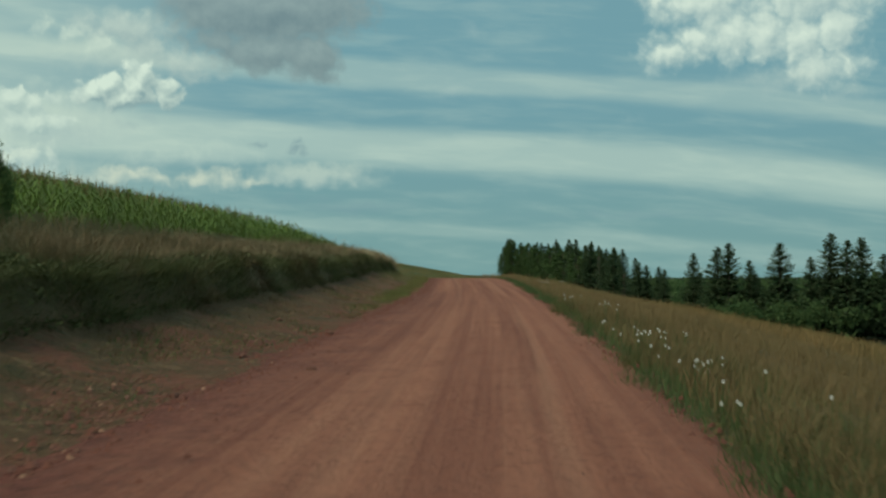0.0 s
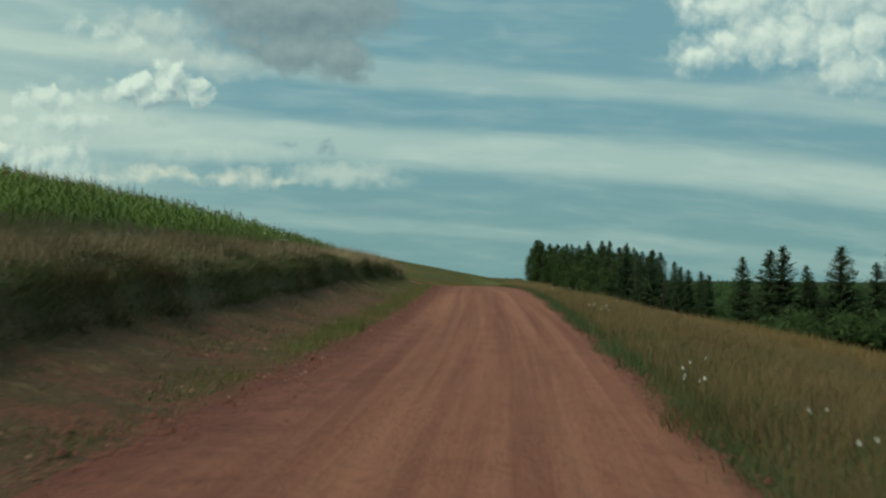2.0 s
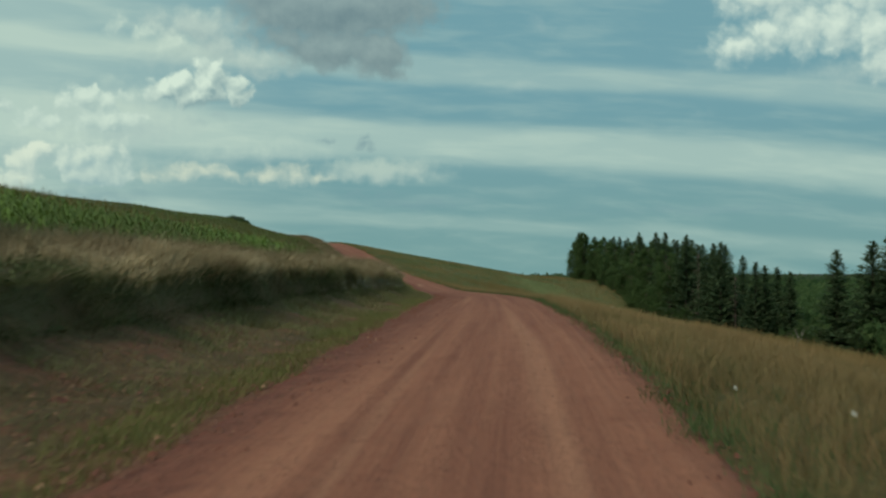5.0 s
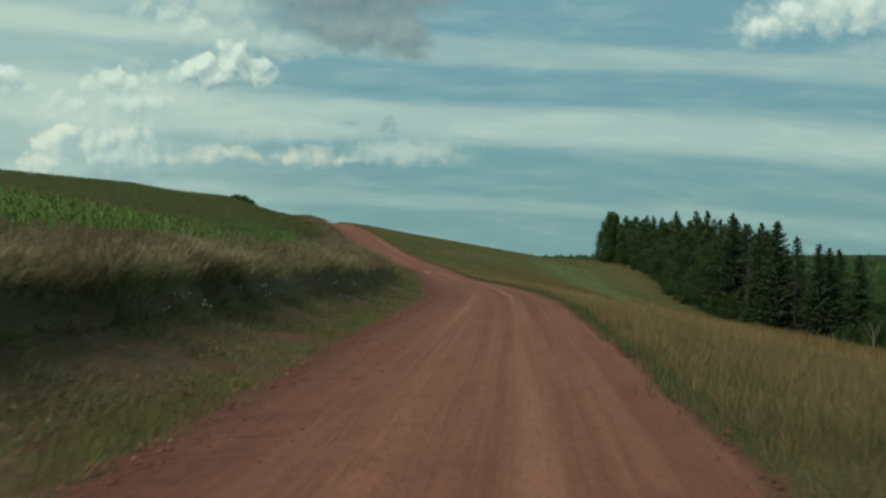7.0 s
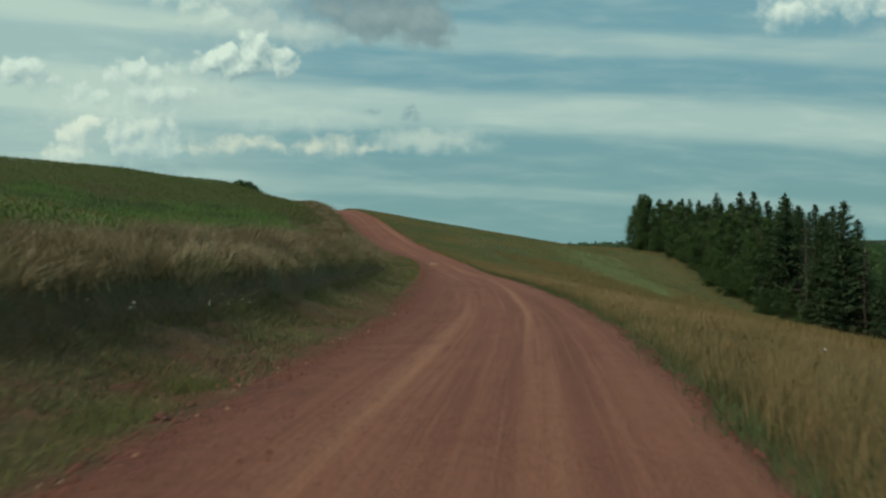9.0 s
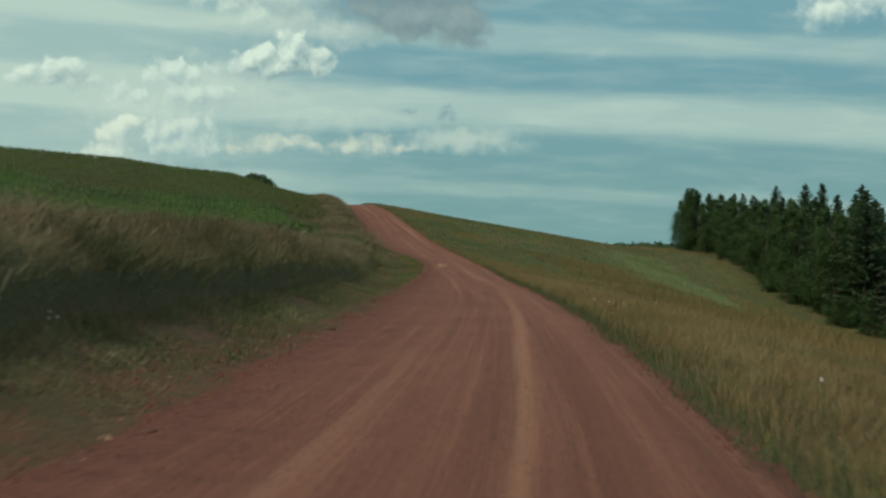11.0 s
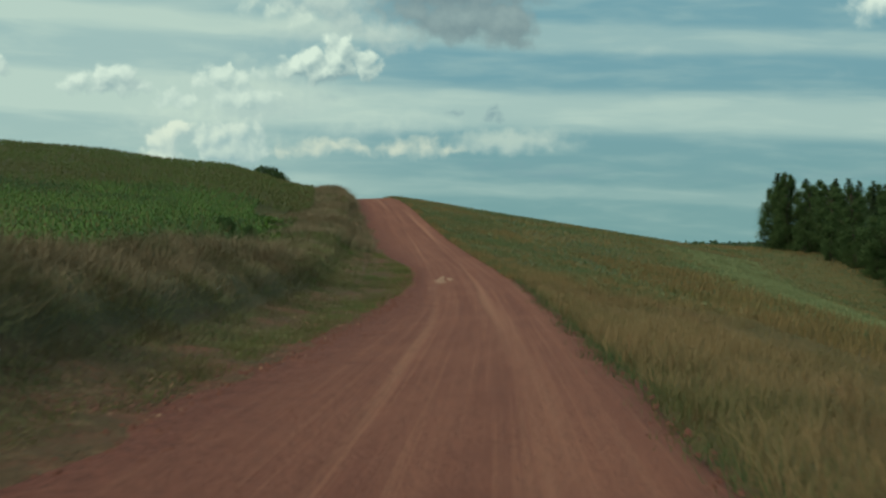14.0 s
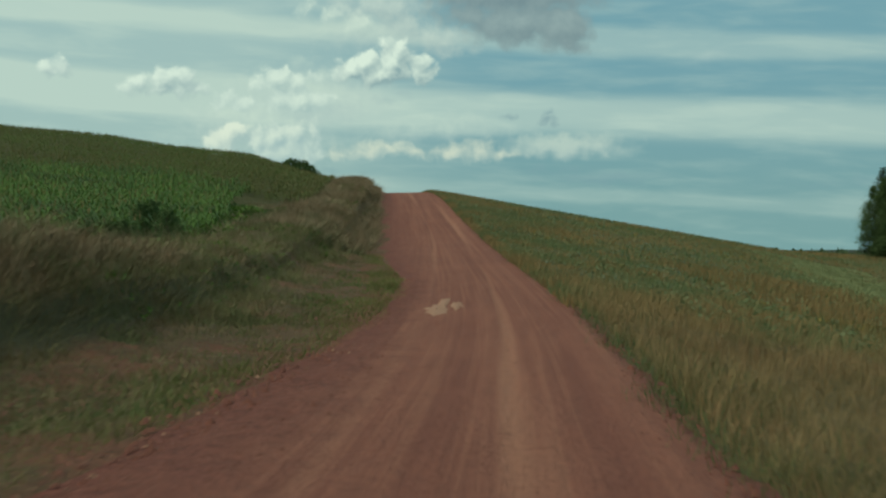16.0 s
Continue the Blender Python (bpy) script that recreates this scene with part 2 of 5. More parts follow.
# ---- materials ----
class Nodes:
    """A principled material and short calls to wire it."""

    def __init__(self, name, rough=0.9):
        self.mat = bpy.data.materials.new(name)
        self.mat.use_nodes = True
        self.t = self.mat.node_tree
        self.b = self.t.nodes["Principled BSDF"]
        self.b.inputs["Roughness"].default_value = rough
        self.b.inputs["Specular IOR Level"].default_value = 0.25
        self.pos = self.t.nodes.new("ShaderNodeNewGeometry").outputs["Position"]

    def put(self, socket, v):
        if isinstance(v, tuple):
            socket.default_value = (*v, 1) if len(v) == 3 else v
        elif isinstance(v, (int, float)):
            socket.default_value = v
        else:
            self.t.links.new(v, socket)

    def attr(self, name):
        n = self.t.nodes.new("ShaderNodeAttribute")
        n.attribute_name = name
        return n.outputs["Fac"]

    def noise(self, scale, detail=4.0, rough=0.55, stretch=(1, 1, 1), vec=None):
        m = self.t.nodes.new("ShaderNodeMapping")
        m.inputs["Scale"].default_value = stretch
        self.t.links.new(vec or self.pos, m.inputs[0])
        n = self.t.nodes.new("ShaderNodeTexNoise")
        self.t.links.new(m.outputs[0], n.inputs["Vector"])
        n.inputs["Scale"].default_value, n.inputs["Detail"].default_value, n.inputs["Roughness"].default_value = scale, detail, rough
        return n.outputs[0]

    def math(self, op, a, b=0.0, clamp=False):
        n = self.t.nodes.new("ShaderNodeMath")
        n.operation, n.use_clamp = op, clamp
        self.put(n.inputs[0], a)
        self.put(n.inputs[1], b)
        return n.outputs[0]

    def step(self, v, lo, hi):
        n = self.t.nodes.new("ShaderNodeMapRange")
        n.interpolation_type = "SMOOTHSTEP"
        self.t.links.new(v, n.inputs[0])
        n.inputs[1].default_value, n.inputs[2].default_value = lo, hi
        return n.outputs[0]

    def mix(self, f, a, b):
        n = self.t.nodes.new("ShaderNodeMix")
        n.data_type = "RGBA"
        self.put(n.inputs[0], f)
        self.put(n.inputs[6], a)
        self.put(n.inputs[7], b)
        return n.outputs[2]

    def bump(self, h, strength=0.4, dist=0.03):
        n = self.t.nodes.new("ShaderNodeBump")
        n.inputs["Strength"].default_value, n.inputs["Distance"].default_value = strength, dist
        self.t.links.new(h, n.inputs["Height"])
        self.t.links.new(n.outputs[0], self.b.inputs["Normal"])

    def done(self, colour):
        self.put(self.b.inputs["Base Color"], colour)
        return self.mat


def ground_material():
    k = Nodes("farm_ground", 0.95)
    u, big, mid, fine = k.attr("across"), k.noise(0.12), k.noise(0.7, 5), k.noise(9.0, 5, 0.65)
    soil = k.mix(fine, (0.135, 0.050, 0.031), (0.27, 0.110, 0.068))
    turf = k.mix(mid, (0.078, 0.053, 0.025), (0.125, 0.076, 0.037))
    turf = k.mix(k.step(k.noise(3.2, 5, 0.7), 0.42, 0.62), turf, (0.115, 0.075, 0.038))
    clump = k.noise(1.6, 5, 0.7)
    turf = k.mix(k.step(k.noise(2.3, 5, 0.7), 0.53, 0.66), turf, (0.185, 0.120, 0.062))
    turf = k.mix(k.step(clump, 0.55, 0.68), turf, (0.066, 0.060, 0.027))
    soil = k.mix(k.step(k.noise(4.5, 5, 0.7), 0.53, 0.68), soil, (0.105, 0.040, 0.026))
    verge = k.mix(k.step(k.math("ADD", k.math("MULTIPLY", mid, 0.6), k.math("MULTIPLY", fine, 0.4)), 0.36, 0.55), soil, turf)
    meadow = k.mix(big, (0.10, 0.075, 0.026), (0.15, 0.105, 0.035))
    meadow = k.mix(k.step(fine, 0.35, 0.7), meadow, (0.065, 0.062, 0.020))
    hill = k.mix(k.step(mid, 0.4, 0.6), (0.10, 0.115, 0.042), (0.15, 0.13, 0.05))
    field = k.mix(mid, (0.060, 0.072, 0.022), (0.105, 0.090, 0.034))
    wood = (0.03, 0.035, 0.014)
    edge = k.math("ADD", u, k.math("MULTIPLY", k.math("SUBTRACT", mid, 0.5), 1.4))
    right = k.mix(k.attr("weedy"), meadow, hill)
    right = k.mix(k.step(u, 48.0, 60.0), right, wood)
    c = k.mix(k.step(edge, 1.9, 2.5), verge, right)
    near = k.mix(k.step(edge, -3.3, -1.9), c, soil)
    near = k.mix(k.step(edge, 1.8, 2.4), near, c)
    c = k.mix(k.step(edge, -3.5, -1.8), c, near)
    c = k.mix(k.step(u, -8.5, -5.0), field, c)
    c = k.mix(k.math("MULTIPLY", k.math("MULTIPLY", k.step(u, -9.5, -7.5), k.math("SUBTRACT", 1.0, k.step(u, -6.3, -5.8))), 0.8), c, (0.15, 0.12, 0.058))
    c = k.mix(k.math("MULTIPLY", k.step(k.noise(26.0, 4, 0.7), 0.5, 0.68), 0.35), c, (0.045, 0.028, 0.016))
    # band on the bank face: its shade is painted into this darker leafy colour
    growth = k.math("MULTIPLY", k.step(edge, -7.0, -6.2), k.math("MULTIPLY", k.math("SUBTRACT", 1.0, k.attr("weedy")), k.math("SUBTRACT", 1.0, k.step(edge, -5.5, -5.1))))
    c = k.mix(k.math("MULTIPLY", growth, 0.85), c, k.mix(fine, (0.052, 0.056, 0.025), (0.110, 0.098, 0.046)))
    k.bump(k.math("ADD", k.math("ADD", fine, clump), k.math("MULTIPLY", mid, 2.0)), 1.0, 0.10)
    return k.done(c)


def road_material():
    k = Nodes("red_dirt", 0.95)
    u = k.attr("across")
    big, mid = k.noise(0.25, 4), k.noise(1.2, 6, 0.65)
    streak = k.noise(2.2, 5, 0.6, vec=k.attr_vec("lane"), stretch=(1.0, 0.014, 1.0))
    fine = k.noise(22.0, 6, 0.7)
    c = k.mix(k.step(streak, 0.30, 0.72), (0.205, 0.072, 0.046), (0.365, 0.150, 0.092))
    c = k.mix(k.math("MULTIPLY", k.step(mid, 0.45, 0.75), 0.6), c, (0.20, 0.070, 0.043))
    c = k.mix(k.math("MULTIPLY", k.step(k.attr("along"), 55.0, 125.0), 0.6), c, (0.165, 0.058, 0.041))
    c = k.mix(k.math("MULTIPLY", k.step(k.math("ADD", k.attr("rut"), k.math("MULTIPLY", k.math("SUBTRACT", streak, 0.5), 0.9)), 0.3, 0.95), 0.62), c, (0.39, 0.18, 0.112))
    c = k.mix(k.math("MULTIPLY", k.step(fine, 0.52, 0.72), 0.4), c, (0.15, 0.053, 0.034))
    clod = k.noise(6.5, 4, 0.6)
    c = k.mix(k.math("MULTIPLY", k.step(clod, 0.56, 0.7), 0.45), c, (0.15, 0.055, 0.036))
    lines = k.noise(9.0, 3, 0.6, vec=k.attr_vec("lane"), stretch=(1.0, 0.007, 1.0))
    c = k.mix(k.math("MULTIPLY", k.step(lines, 0.5, 0.66), 0.20), c, (0.39, 0.175, 0.106))
    c = k.mix(k.math("MULTIPLY", k.step(big, 0.4, 0.7), 0.25), c, (0.30, 0.12, 0.075))
    side = k.math("ADD", k.attr("side"), k.math("MULTIPLY", k.math("SUBTRACT", mid, 0.5), 1.6))
    loose_soil = k.mix(k.step(k.math("ADD", k.math("MULTIPLY", fine, 0.6), k.math("MULTIPLY", clod, 0.4)), 0.36, 0.64), (0.080, 0.028, 0.021), (0.220, 0.076, 0.053))
    c = k.mix(k.step(side, 0.0, 1.0), loose_soil, c)
    k.bump(k.math("ADD", k.math("MULTIPLY", fine, 0.6), k.math("ADD", k.math("ADD", mid, k.math("MULTIPLY", clod, 1.2)), streak)), 0.8, 0.055)
    return k.done(c)


def attr_vec(self, name):
    n = self.t.nodes.new("ShaderNodeAttribute")
    n.attribute_name = name
    return n.outputs["Vector"]


Nodes.attr_vec = attr_vec


def leaf_material(name, low, high, patch=None, tip=None, scale=0.35, patch_range=(0.45, 0.6), sheen=0.0, clear=0.12, lush=None, husk=None):
    """Blades and leaves: tone by the single blade, by patches over the land, and an own colour towards the tip."""
    k = Nodes(name, 0.75)
    c = k.mix(k.attr("tone"), low, high)
    if patch:
        c = k.mix(k.step(k.noise(scale, 4, 0.6), *patch_range), c, patch)
    if tip:
        c = k.mix(k.step(k.attr("tip"), 0.35, 1.0), c, tip)
    if husk:
        c = k.mix(k.math("MULTIPLY", k.step(k.noise(0.9, 4, 0.65), 0.5, 0.66), 0.75), c, husk)
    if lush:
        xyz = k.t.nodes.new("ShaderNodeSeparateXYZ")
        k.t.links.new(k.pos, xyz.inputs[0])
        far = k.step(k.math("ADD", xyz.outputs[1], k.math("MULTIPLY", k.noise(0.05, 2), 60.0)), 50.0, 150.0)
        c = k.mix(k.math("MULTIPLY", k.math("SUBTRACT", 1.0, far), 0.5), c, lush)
    k.b.inputs["Specular IOR Level"].default_value = 0.2 + sheen
    m = k.done(c)
    if clear:
        tr = k.t.nodes.new("ShaderNodeBsdfTranslucent")
        k.put(tr.inputs["Color"], c)
        mx = k.t.nodes.new("ShaderNodeMixShader")
        mx.inputs[0].default_value = clear
        o = k.t.nodes["Material Output"]
        k.t.links.new(k.b.outputs[0], mx.inputs[1])
        k.t.links.new(tr.outputs[0], mx.inputs[2])
        k.t.links.new(mx.outputs[0], o.inputs[0])
    return m


def stone_material(name, a, b):
    k = Nodes(name, 0.9)
    k.bump(k.noise(14.0, 5, 0.6), 0.5, 0.02)
    return k.done(k.mix(k.noise(6.0, 5, 0.6), a, b))


def bark_material(name, a, b):
    k = Nodes(name, 0.9)
    n = k.noise(5.0, 5, 0.65, stretch=(1, 1, 0.25))
    k.bump(n, 0.7, 0.04)
    return k.done(k.mix(n, a, b))


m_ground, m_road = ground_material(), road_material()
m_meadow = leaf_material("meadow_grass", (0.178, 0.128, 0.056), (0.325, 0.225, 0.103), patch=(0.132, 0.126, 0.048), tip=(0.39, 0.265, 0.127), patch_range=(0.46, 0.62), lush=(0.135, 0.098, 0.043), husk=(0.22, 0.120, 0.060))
m_meadow_far = leaf_material("far_meadow_grass", (0.175, 0.122, 0.050), (0.295, 0.200, 0.084), patch=(0.16, 0.135, 0.050), patch_range=(0.45, 0.7), scale=0.12)
m_bank = leaf_material("bank_grass", (0.130, 0.100, 0.052), (0.35, 0.265, 0.158), patch=(0.102, 0.110, 0.047), tip=(0.35, 0.262, 0.164), scale=0.4, patch_range=(0.46, 0.60), husk=(0.155, 0.108, 0.062))
m_litter = leaf_material("straw_litter", (0.105, 0.074, 0.036), (0.32, 0.23, 0.12), patch=(0.095, 0.09, 0.034), scale=0.6)
m_bright = leaf_material("fresh_grass", (0.075, 0.125, 0.030), (0.15, 0.205, 0.055), patch=(0.14, 0.12, 0.045), patch_range=(0.5, 0.7), clear=0.25)
# dark green leaves, with the shade of the bank face put into their colour
m_shade = leaf_material("bank_shade_leaves", (0.060, 0.080, 0.032), (0.130, 0.140, 0.056), patch=(0.115, 0.094, 0.046), patch_range=(0.5, 0.65))
m_verge_mix = leaf_material("low_bank_growth", (0.105, 0.126, 0.050), (0.240, 0.222, 0.098), patch=(0.185, 0.148, 0.072), scale=0.5, patch_range=(0.48, 0.64))
m_green = leaf_material("verge_grass", (0.046, 0.088, 0.030), (0.108, 0.152, 0.054), patch=(0.115, 0.112, 0.040), patch_range=(0.5, 0.7))
m_corn = leaf_material("corn_leaves", (0.052, 0.104, 0.020), (0.195, 0.305, 0.055), patch=(0.095, 0.125, 0.034), scale=0.08, patch_range=(0.4, 0.75), sheen=0.25, clear=0.25)
m_corn_far = leaf_material("far_corn_leaves", (0.080, 0.122, 0.034), (0.135, 0.175, 0.054), patch=(0.112, 0.122, 0.043), scale=0.05, patch_range=(0.4, 0.7), clear=0.4)
m_corn_dark = leaf_material("dark_corn_leaves", (0.036, 0.098, 0.018), (0.145, 0.255, 0.048), patch=(0.045, 0.092, 0.024), scale=0.12, patch_range=(0.44, 0.62), sheen=0.25, clear=0.3)
m_tassel = leaf_material("corn_tassels", (0.15, 0.115, 0.045), (0.23, 0.175, 0.075), clear=0)
m_weed = leaf_material("broad_weeds", (0.100, 0.140, 0.058), (0.23, 0.275, 0.135), patch=(0.23, 0.185, 0.062), scale=0.3, patch_range=(0.56, 0.7), clear=0.4)
m_lush = leaf_material("lush_weeds", (0.048, 0.125, 0.020), (0.155, 0.270, 0.050), patch=(0.055, 0.105, 0.030), scale=0.3, patch_range=(0.45, 0.6), clear=0.3)
m_gold = leaf_material("golden_weeds", (0.20, 0.155, 0.035), (0.34, 0.27, 0.07), clear=0.2)
m_blue = leaf_material("grey_green_weeds", (0.095, 0.145, 0.085), (0.235, 0.295, 0.195), clear=0.3)
m_hill = leaf_material("hill_grass", (0.190, 0.146, 0.060), (0.340, 0.240, 0.104), patch=(0.135, 0.180, 0.076), husk=(0.31, 0.175, 0.070), scale=0.14, patch_range=(0.46, 0.56), clear=0.25)
m_pale = leaf_material("pale_hay", (0.19, 0.235, 0.105), (0.33, 0.37, 0.18), patch=(0.20, 0.205, 0.09), scale=0.5, patch_range=(0.5, 0.66), clear=0.3)
m_spruce = leaf_material("spruce_needles", (0.064, 0.106, 0.056), (0.126, 0.176, 0.086), clear=0.45, sheen=-0.17)
m_leaf = leaf_material("tree_leaves", (0.062, 0.112, 0.044), (0.124, 0.184, 0.070), clear=0.5, sheen=-0.17)
m_dead = leaf_material("dead_twigs", (0.10, 0.075, 0.065), (0.17, 0.125, 0.105), clear=0)
m_bark = bark_material("bark", (0.06, 0.045, 0.035), (0.16, 0.125, 0.10))
m_bark_pale = bark_material("pale_bark", (0.20, 0.17, 0.15), (0.40, 0.36, 0.32))
m_stone = stone_material("red_sandstone", (0.105, 0.045, 0.031), (0.215, 0.103, 0.072))
m_clod = stone_material("red_clods", (0.095, 0.034, 0.024), (0.22, 0.085, 0.056))
m_sand = stone_material("pale_gravel", (0.27, 0.135, 0.083), (0.39, 0.225, 0.145))
m_petal = leaf_material("white_petals", (0.55, 0.57, 0.50), (0.74, 0.74, 0.68), clear=0.1)
m_straw = leaf_material("pale_straw", (0.28, 0.215, 0.115), (0.54, 0.43, 0.26), patch=(0.25, 0.19, 0.10), tip=(0.56, 0.45, 0.29), scale=0.7, patch_range=(0.5, 0.68))
m_strip = leaf_material("strip_grass", (0.110, 0.125, 0.038), (0.240, 0.235, 0.082), patch=(0.24, 0.18, 0.08), scale=0.8, patch_range=(0.48, 0.66), clear=0.25)
m_stem = leaf_material("flower_stems", (0.06, 0.10, 0.03), (0.10, 0.14, 0.05), clear=0)


# ---- terrain ----
def curve(pairs):
    xs, ys = np.array([p[0] for p in pairs], float), np.array([p[1] for p in pairs], float)

    def f(v):
        v = np.asarray(v, float)
        return sum(np.interp(v + d, xs, ys) for d in (-8, -4, 0, 4, 8)) / 5
    return f


def ramp(v, lo, hi):
    s = np.clip((np.asarray(v, float) - lo) / (hi - lo), 0, 1)
    return s * s * (3 - 2 * s)


road_x = curve([(-3000, -60), (-80, -3.0), (0, -0.6), (14, 0.2), (38, 1.15), (66, 1.4), (76, 1.4), (90, 1.2), (116, 0.75), (128, -0.1),
                (140, -1.1), (151, -2.3), (167, -4.4), (180, -6.2), (194, -8.8), (229, -17.2), (250, -23.0), (293, -35.0), (400, -66), (3000, -300)])
road_z = curve([(-3000, -40), (-80, -2.7), (0, -1.5), (14, -1.2), (25, -1.0), (44, -0.65), (66, -0.15), (80, -0.12), (103, -0.2), (116, -0.4),
                (128, -0.5), (140, -0.65), (151, -0.75), (167, -0.9), (180, -0.95), (192, -0.55), (210, 0.2), (229, 1.2), (248, 3.0), (270, 5.3),
                (293, 7.0), (320, 8.0), (420, 6.0), (3000, 0)])
left_p = np.array([(0, 0), (2.1, 0), (3.2, -0.04), (4.2, 0.12), (5.0, 0.40), (5.3, 0.60), (5.48, 1.16), (6.1, 1.38), (7.5, 1.48), (9, 1.7), (45, 8.3), (90, 12.9), (200, 16.5), (4000, 40)], float)
low_p = np.array([(0, 0), (2.1, 0), (3.4, 0.0), (5.0, 0.20), (5.6, 0.36), (5.9, 0.80), (6.8, 1.0), (8.0, 1.15), (10, 1.35), (12, 1.5), (45, 7.2), (90, 11.4), (200, 15.0), (4000, 40)], float)
right_p = np.array([(0, 0), (2.35, 0), (2.7, -0.02), (3.4, -0.12), (6, -0.6), (45, -8.3), (60, -9.0), (4000, -9.0)], float)
bank_y = curve([(-3000, 1), (128, 1), (150, 0.45), (172, 0.1), (205, 0.1), (240, 0.9), (300, 0.9), (3000, 0.9)])


lip_y = curve([(-3000, 1), (146, 1), (162, 0.55), (178, 0.2), (205, 0.1), (240, 0.9), (300, 0.9), (3000, 0.9)])
half_left = curve([(-3000, 3.0), (22, 3.0), (34, 2.6), (46, 2.3), (62, 2.2), (80, 2.5), (100, 2.9), (110, 2.9), (138, 3.5), (152, 3.5), (172, 2.9), (184, 2.5), (196, 1.2), (204, 2.0), (212, 3.2), (228, 3.7), (250, 3.7), (3000, 3.6)])


def height(x, y):
    x, y = np.asarray(x, float), np.asarray(y, float)
    u = x - road_x(y)
    b = bank_y(y)
    b = b + (lip_y(y) - b) * (1 - ramp(-u, 7.5, 11))
    q = -u + 0.75 * ramp(y, 232, 268) * ramp(-u, 1.6, 3.0)
    zl = b * np.interp(q, left_p[:, 0], left_p[:, 1]) + (1 - b) * np.interp(q, low_p[:, 0], low_p[:, 1])
    zl = zl - 0.75 * ramp(y, 100, 140) * ramp(q, 7.5, 11) + 3.6 * ramp(y, 270, 345) * ramp(q, 9, 26) - 1.5 * ramp(y, 150, 215) * ramp(q, 13, 38)
    mound = np.sin(y * 0.55 + 1.4 * np.sin(y * 0.17)) + 0.6 * np.sin(y * 1.35 + u) + 0.5 * np.sin(y * 0.21 + 2)
    zl = zl + 0.5 * np.exp(-((q - 8.2) / 1.7) ** 2) * ramp(y, 112, 136) * (1 - ramp(y, 174, 196))
    zl = zl + 0.11 * mound * np.exp(-((q - 6.8) / 1.5) ** 2)
    zr = np.interp(u, right_p[:, 0], right_p[:, 1]) * (1 - 0.1 * ramp(y, 195, 240))
    zr = zr - 2.6 * ramp(u, 22, 50) * ramp(y, 180, 215) * (1 - ramp(y, 255, 292))
    z = road_z(y) + np.where(u < 0, zl, zr)
    far = ramp(u, 52, 130)
    return z * (1 - far) + far * (-9.5 + 6 * ramp(u, 300, 1500))


def grid(name, ys, us, mat, lift=0.0, crown=None):
    Y, U = np.meshgrid(ys, us, indexing="ij")
    X = road_x(Y) + U
    Z = height(X, Y) + lift
    if crown is not None:
        Z = Z + crown(U, Y)
    n, k = Y.shape
    idx = np.arange(n * k).reshape(n, k)
    quads = np.stack([idx[:-1, :-1], idx[:-1, 1:], idx[1:, 1:], idx[1:, :-1]], -1).reshape(-1, 4)
    me = bpy.data.meshes.new(name)
    me.vertices.add(n * k)
    me.vertices.foreach_set("co", np.stack([X, Y, Z], -1).astype(np.float32).ravel())
    me.loops.add(quads.size)
    me.loops.foreach_set("vertex_index", quads.astype(np.int32).ravel())
    me.polygons.add(len(quads))
    me.polygons.foreach_set("loop_start", np.arange(0, quads.size, 4, dtype=np.int32))
    me.polygons.foreach_set("use_smooth", np.ones(len(quads), bool))
    me.attributes.new("across", "FLOAT", "POINT").data.foreach_set("value", U.astype(np.float32).ravel())
    me.attributes.new("weedy", "FLOAT", "POINT").data.foreach_set("value", ramp(Y, 188, 205).astype(np.float32).ravel())
    me.materials.append(mat)
    me.update(calc_edges=True)
    return new(name, me), U, Y


rng = np.random.default_rng(7)
us = np.concatenate([-np.geomspace(3500, 12, 44), np.arange(-11.6, 12, 0.2), np.geomspace(12, 3500, 44)])
ys = np.concatenate([-np.geomspace(2500, 32, 20), np.arange(-30, 430, 1.4), np.geomspace(431, 4500, 40)])


def lumps(U, Y):
    near = np.exp(-(U / 14) ** 2)
    off = ramp(np.abs(U + 0.1), 2.2, 3.2)
    return near * off * (0.06 * np.sin(U * 2.1 + 1.7 * np.sin(Y * 0.31)) * np.sin(Y * 0.9 + 0.8 * U) + 0.03 * np.sin(U * 5.3 + Y * 2.3)) - 0.03 * (1 - off)


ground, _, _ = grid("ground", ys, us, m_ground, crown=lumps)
tagged(ground, "grassy farmland rising on one side and falling away on the other", "ground", kind="structure")

RUTS = ((-1.25, 0.5), (-0.85, 0.9), (-0.35, 0.35), (0.72, 1.0), (1.05, 0.5), (1.5, 0.4))

rut_drift = curve([(-3000, 0.2), (0, 0.2), (50, 0.28), (80, 0.0), (103, -0.2), (138, 0.0), (155, 0.12), (185, -0.1), (239, 0.3), (3000, 0.3)])


def ruts(U, Y):
    wob = rut_drift(Y) + 0.015 * np.sin(Y * 0.37 + 1)
    return sum(g * np.exp(-((U - r - wob * (1 + 0.2 * i)) / (0.17 + 0.05 * np.sin(Y * 0.07 + i))) ** 2) * (0.75 + 0.25 * np.sin(Y * 0.11 + 2.1 * i)) for i, (r, g) in enumerate(RUTS))


def road_crown(U, Y):
    edge = np.clip((U + half_left(Y)) / 0.8, 0, 1) * np.clip((2.35 - U) / 0.4, 0, 1)
    z = 0.035 - 0.02 * ruts(U, Y) + 0.008 * np.sin(U * 9 + Y * 3.1) * np.sin(Y * 5.7 + U * 2)
    wig = 0.10 * np.sin(Y * 1.9 + np.sin(Y * 0.7) * 2) + 0.16 * np.sin(Y * 0.63 + 1.7 * np.sin(Y * 0.29)) * np.sin(Y * 0.21)
    return np.where(edge + wig > 0.05, z, -0.10) - 0.06 * (1 - edge)


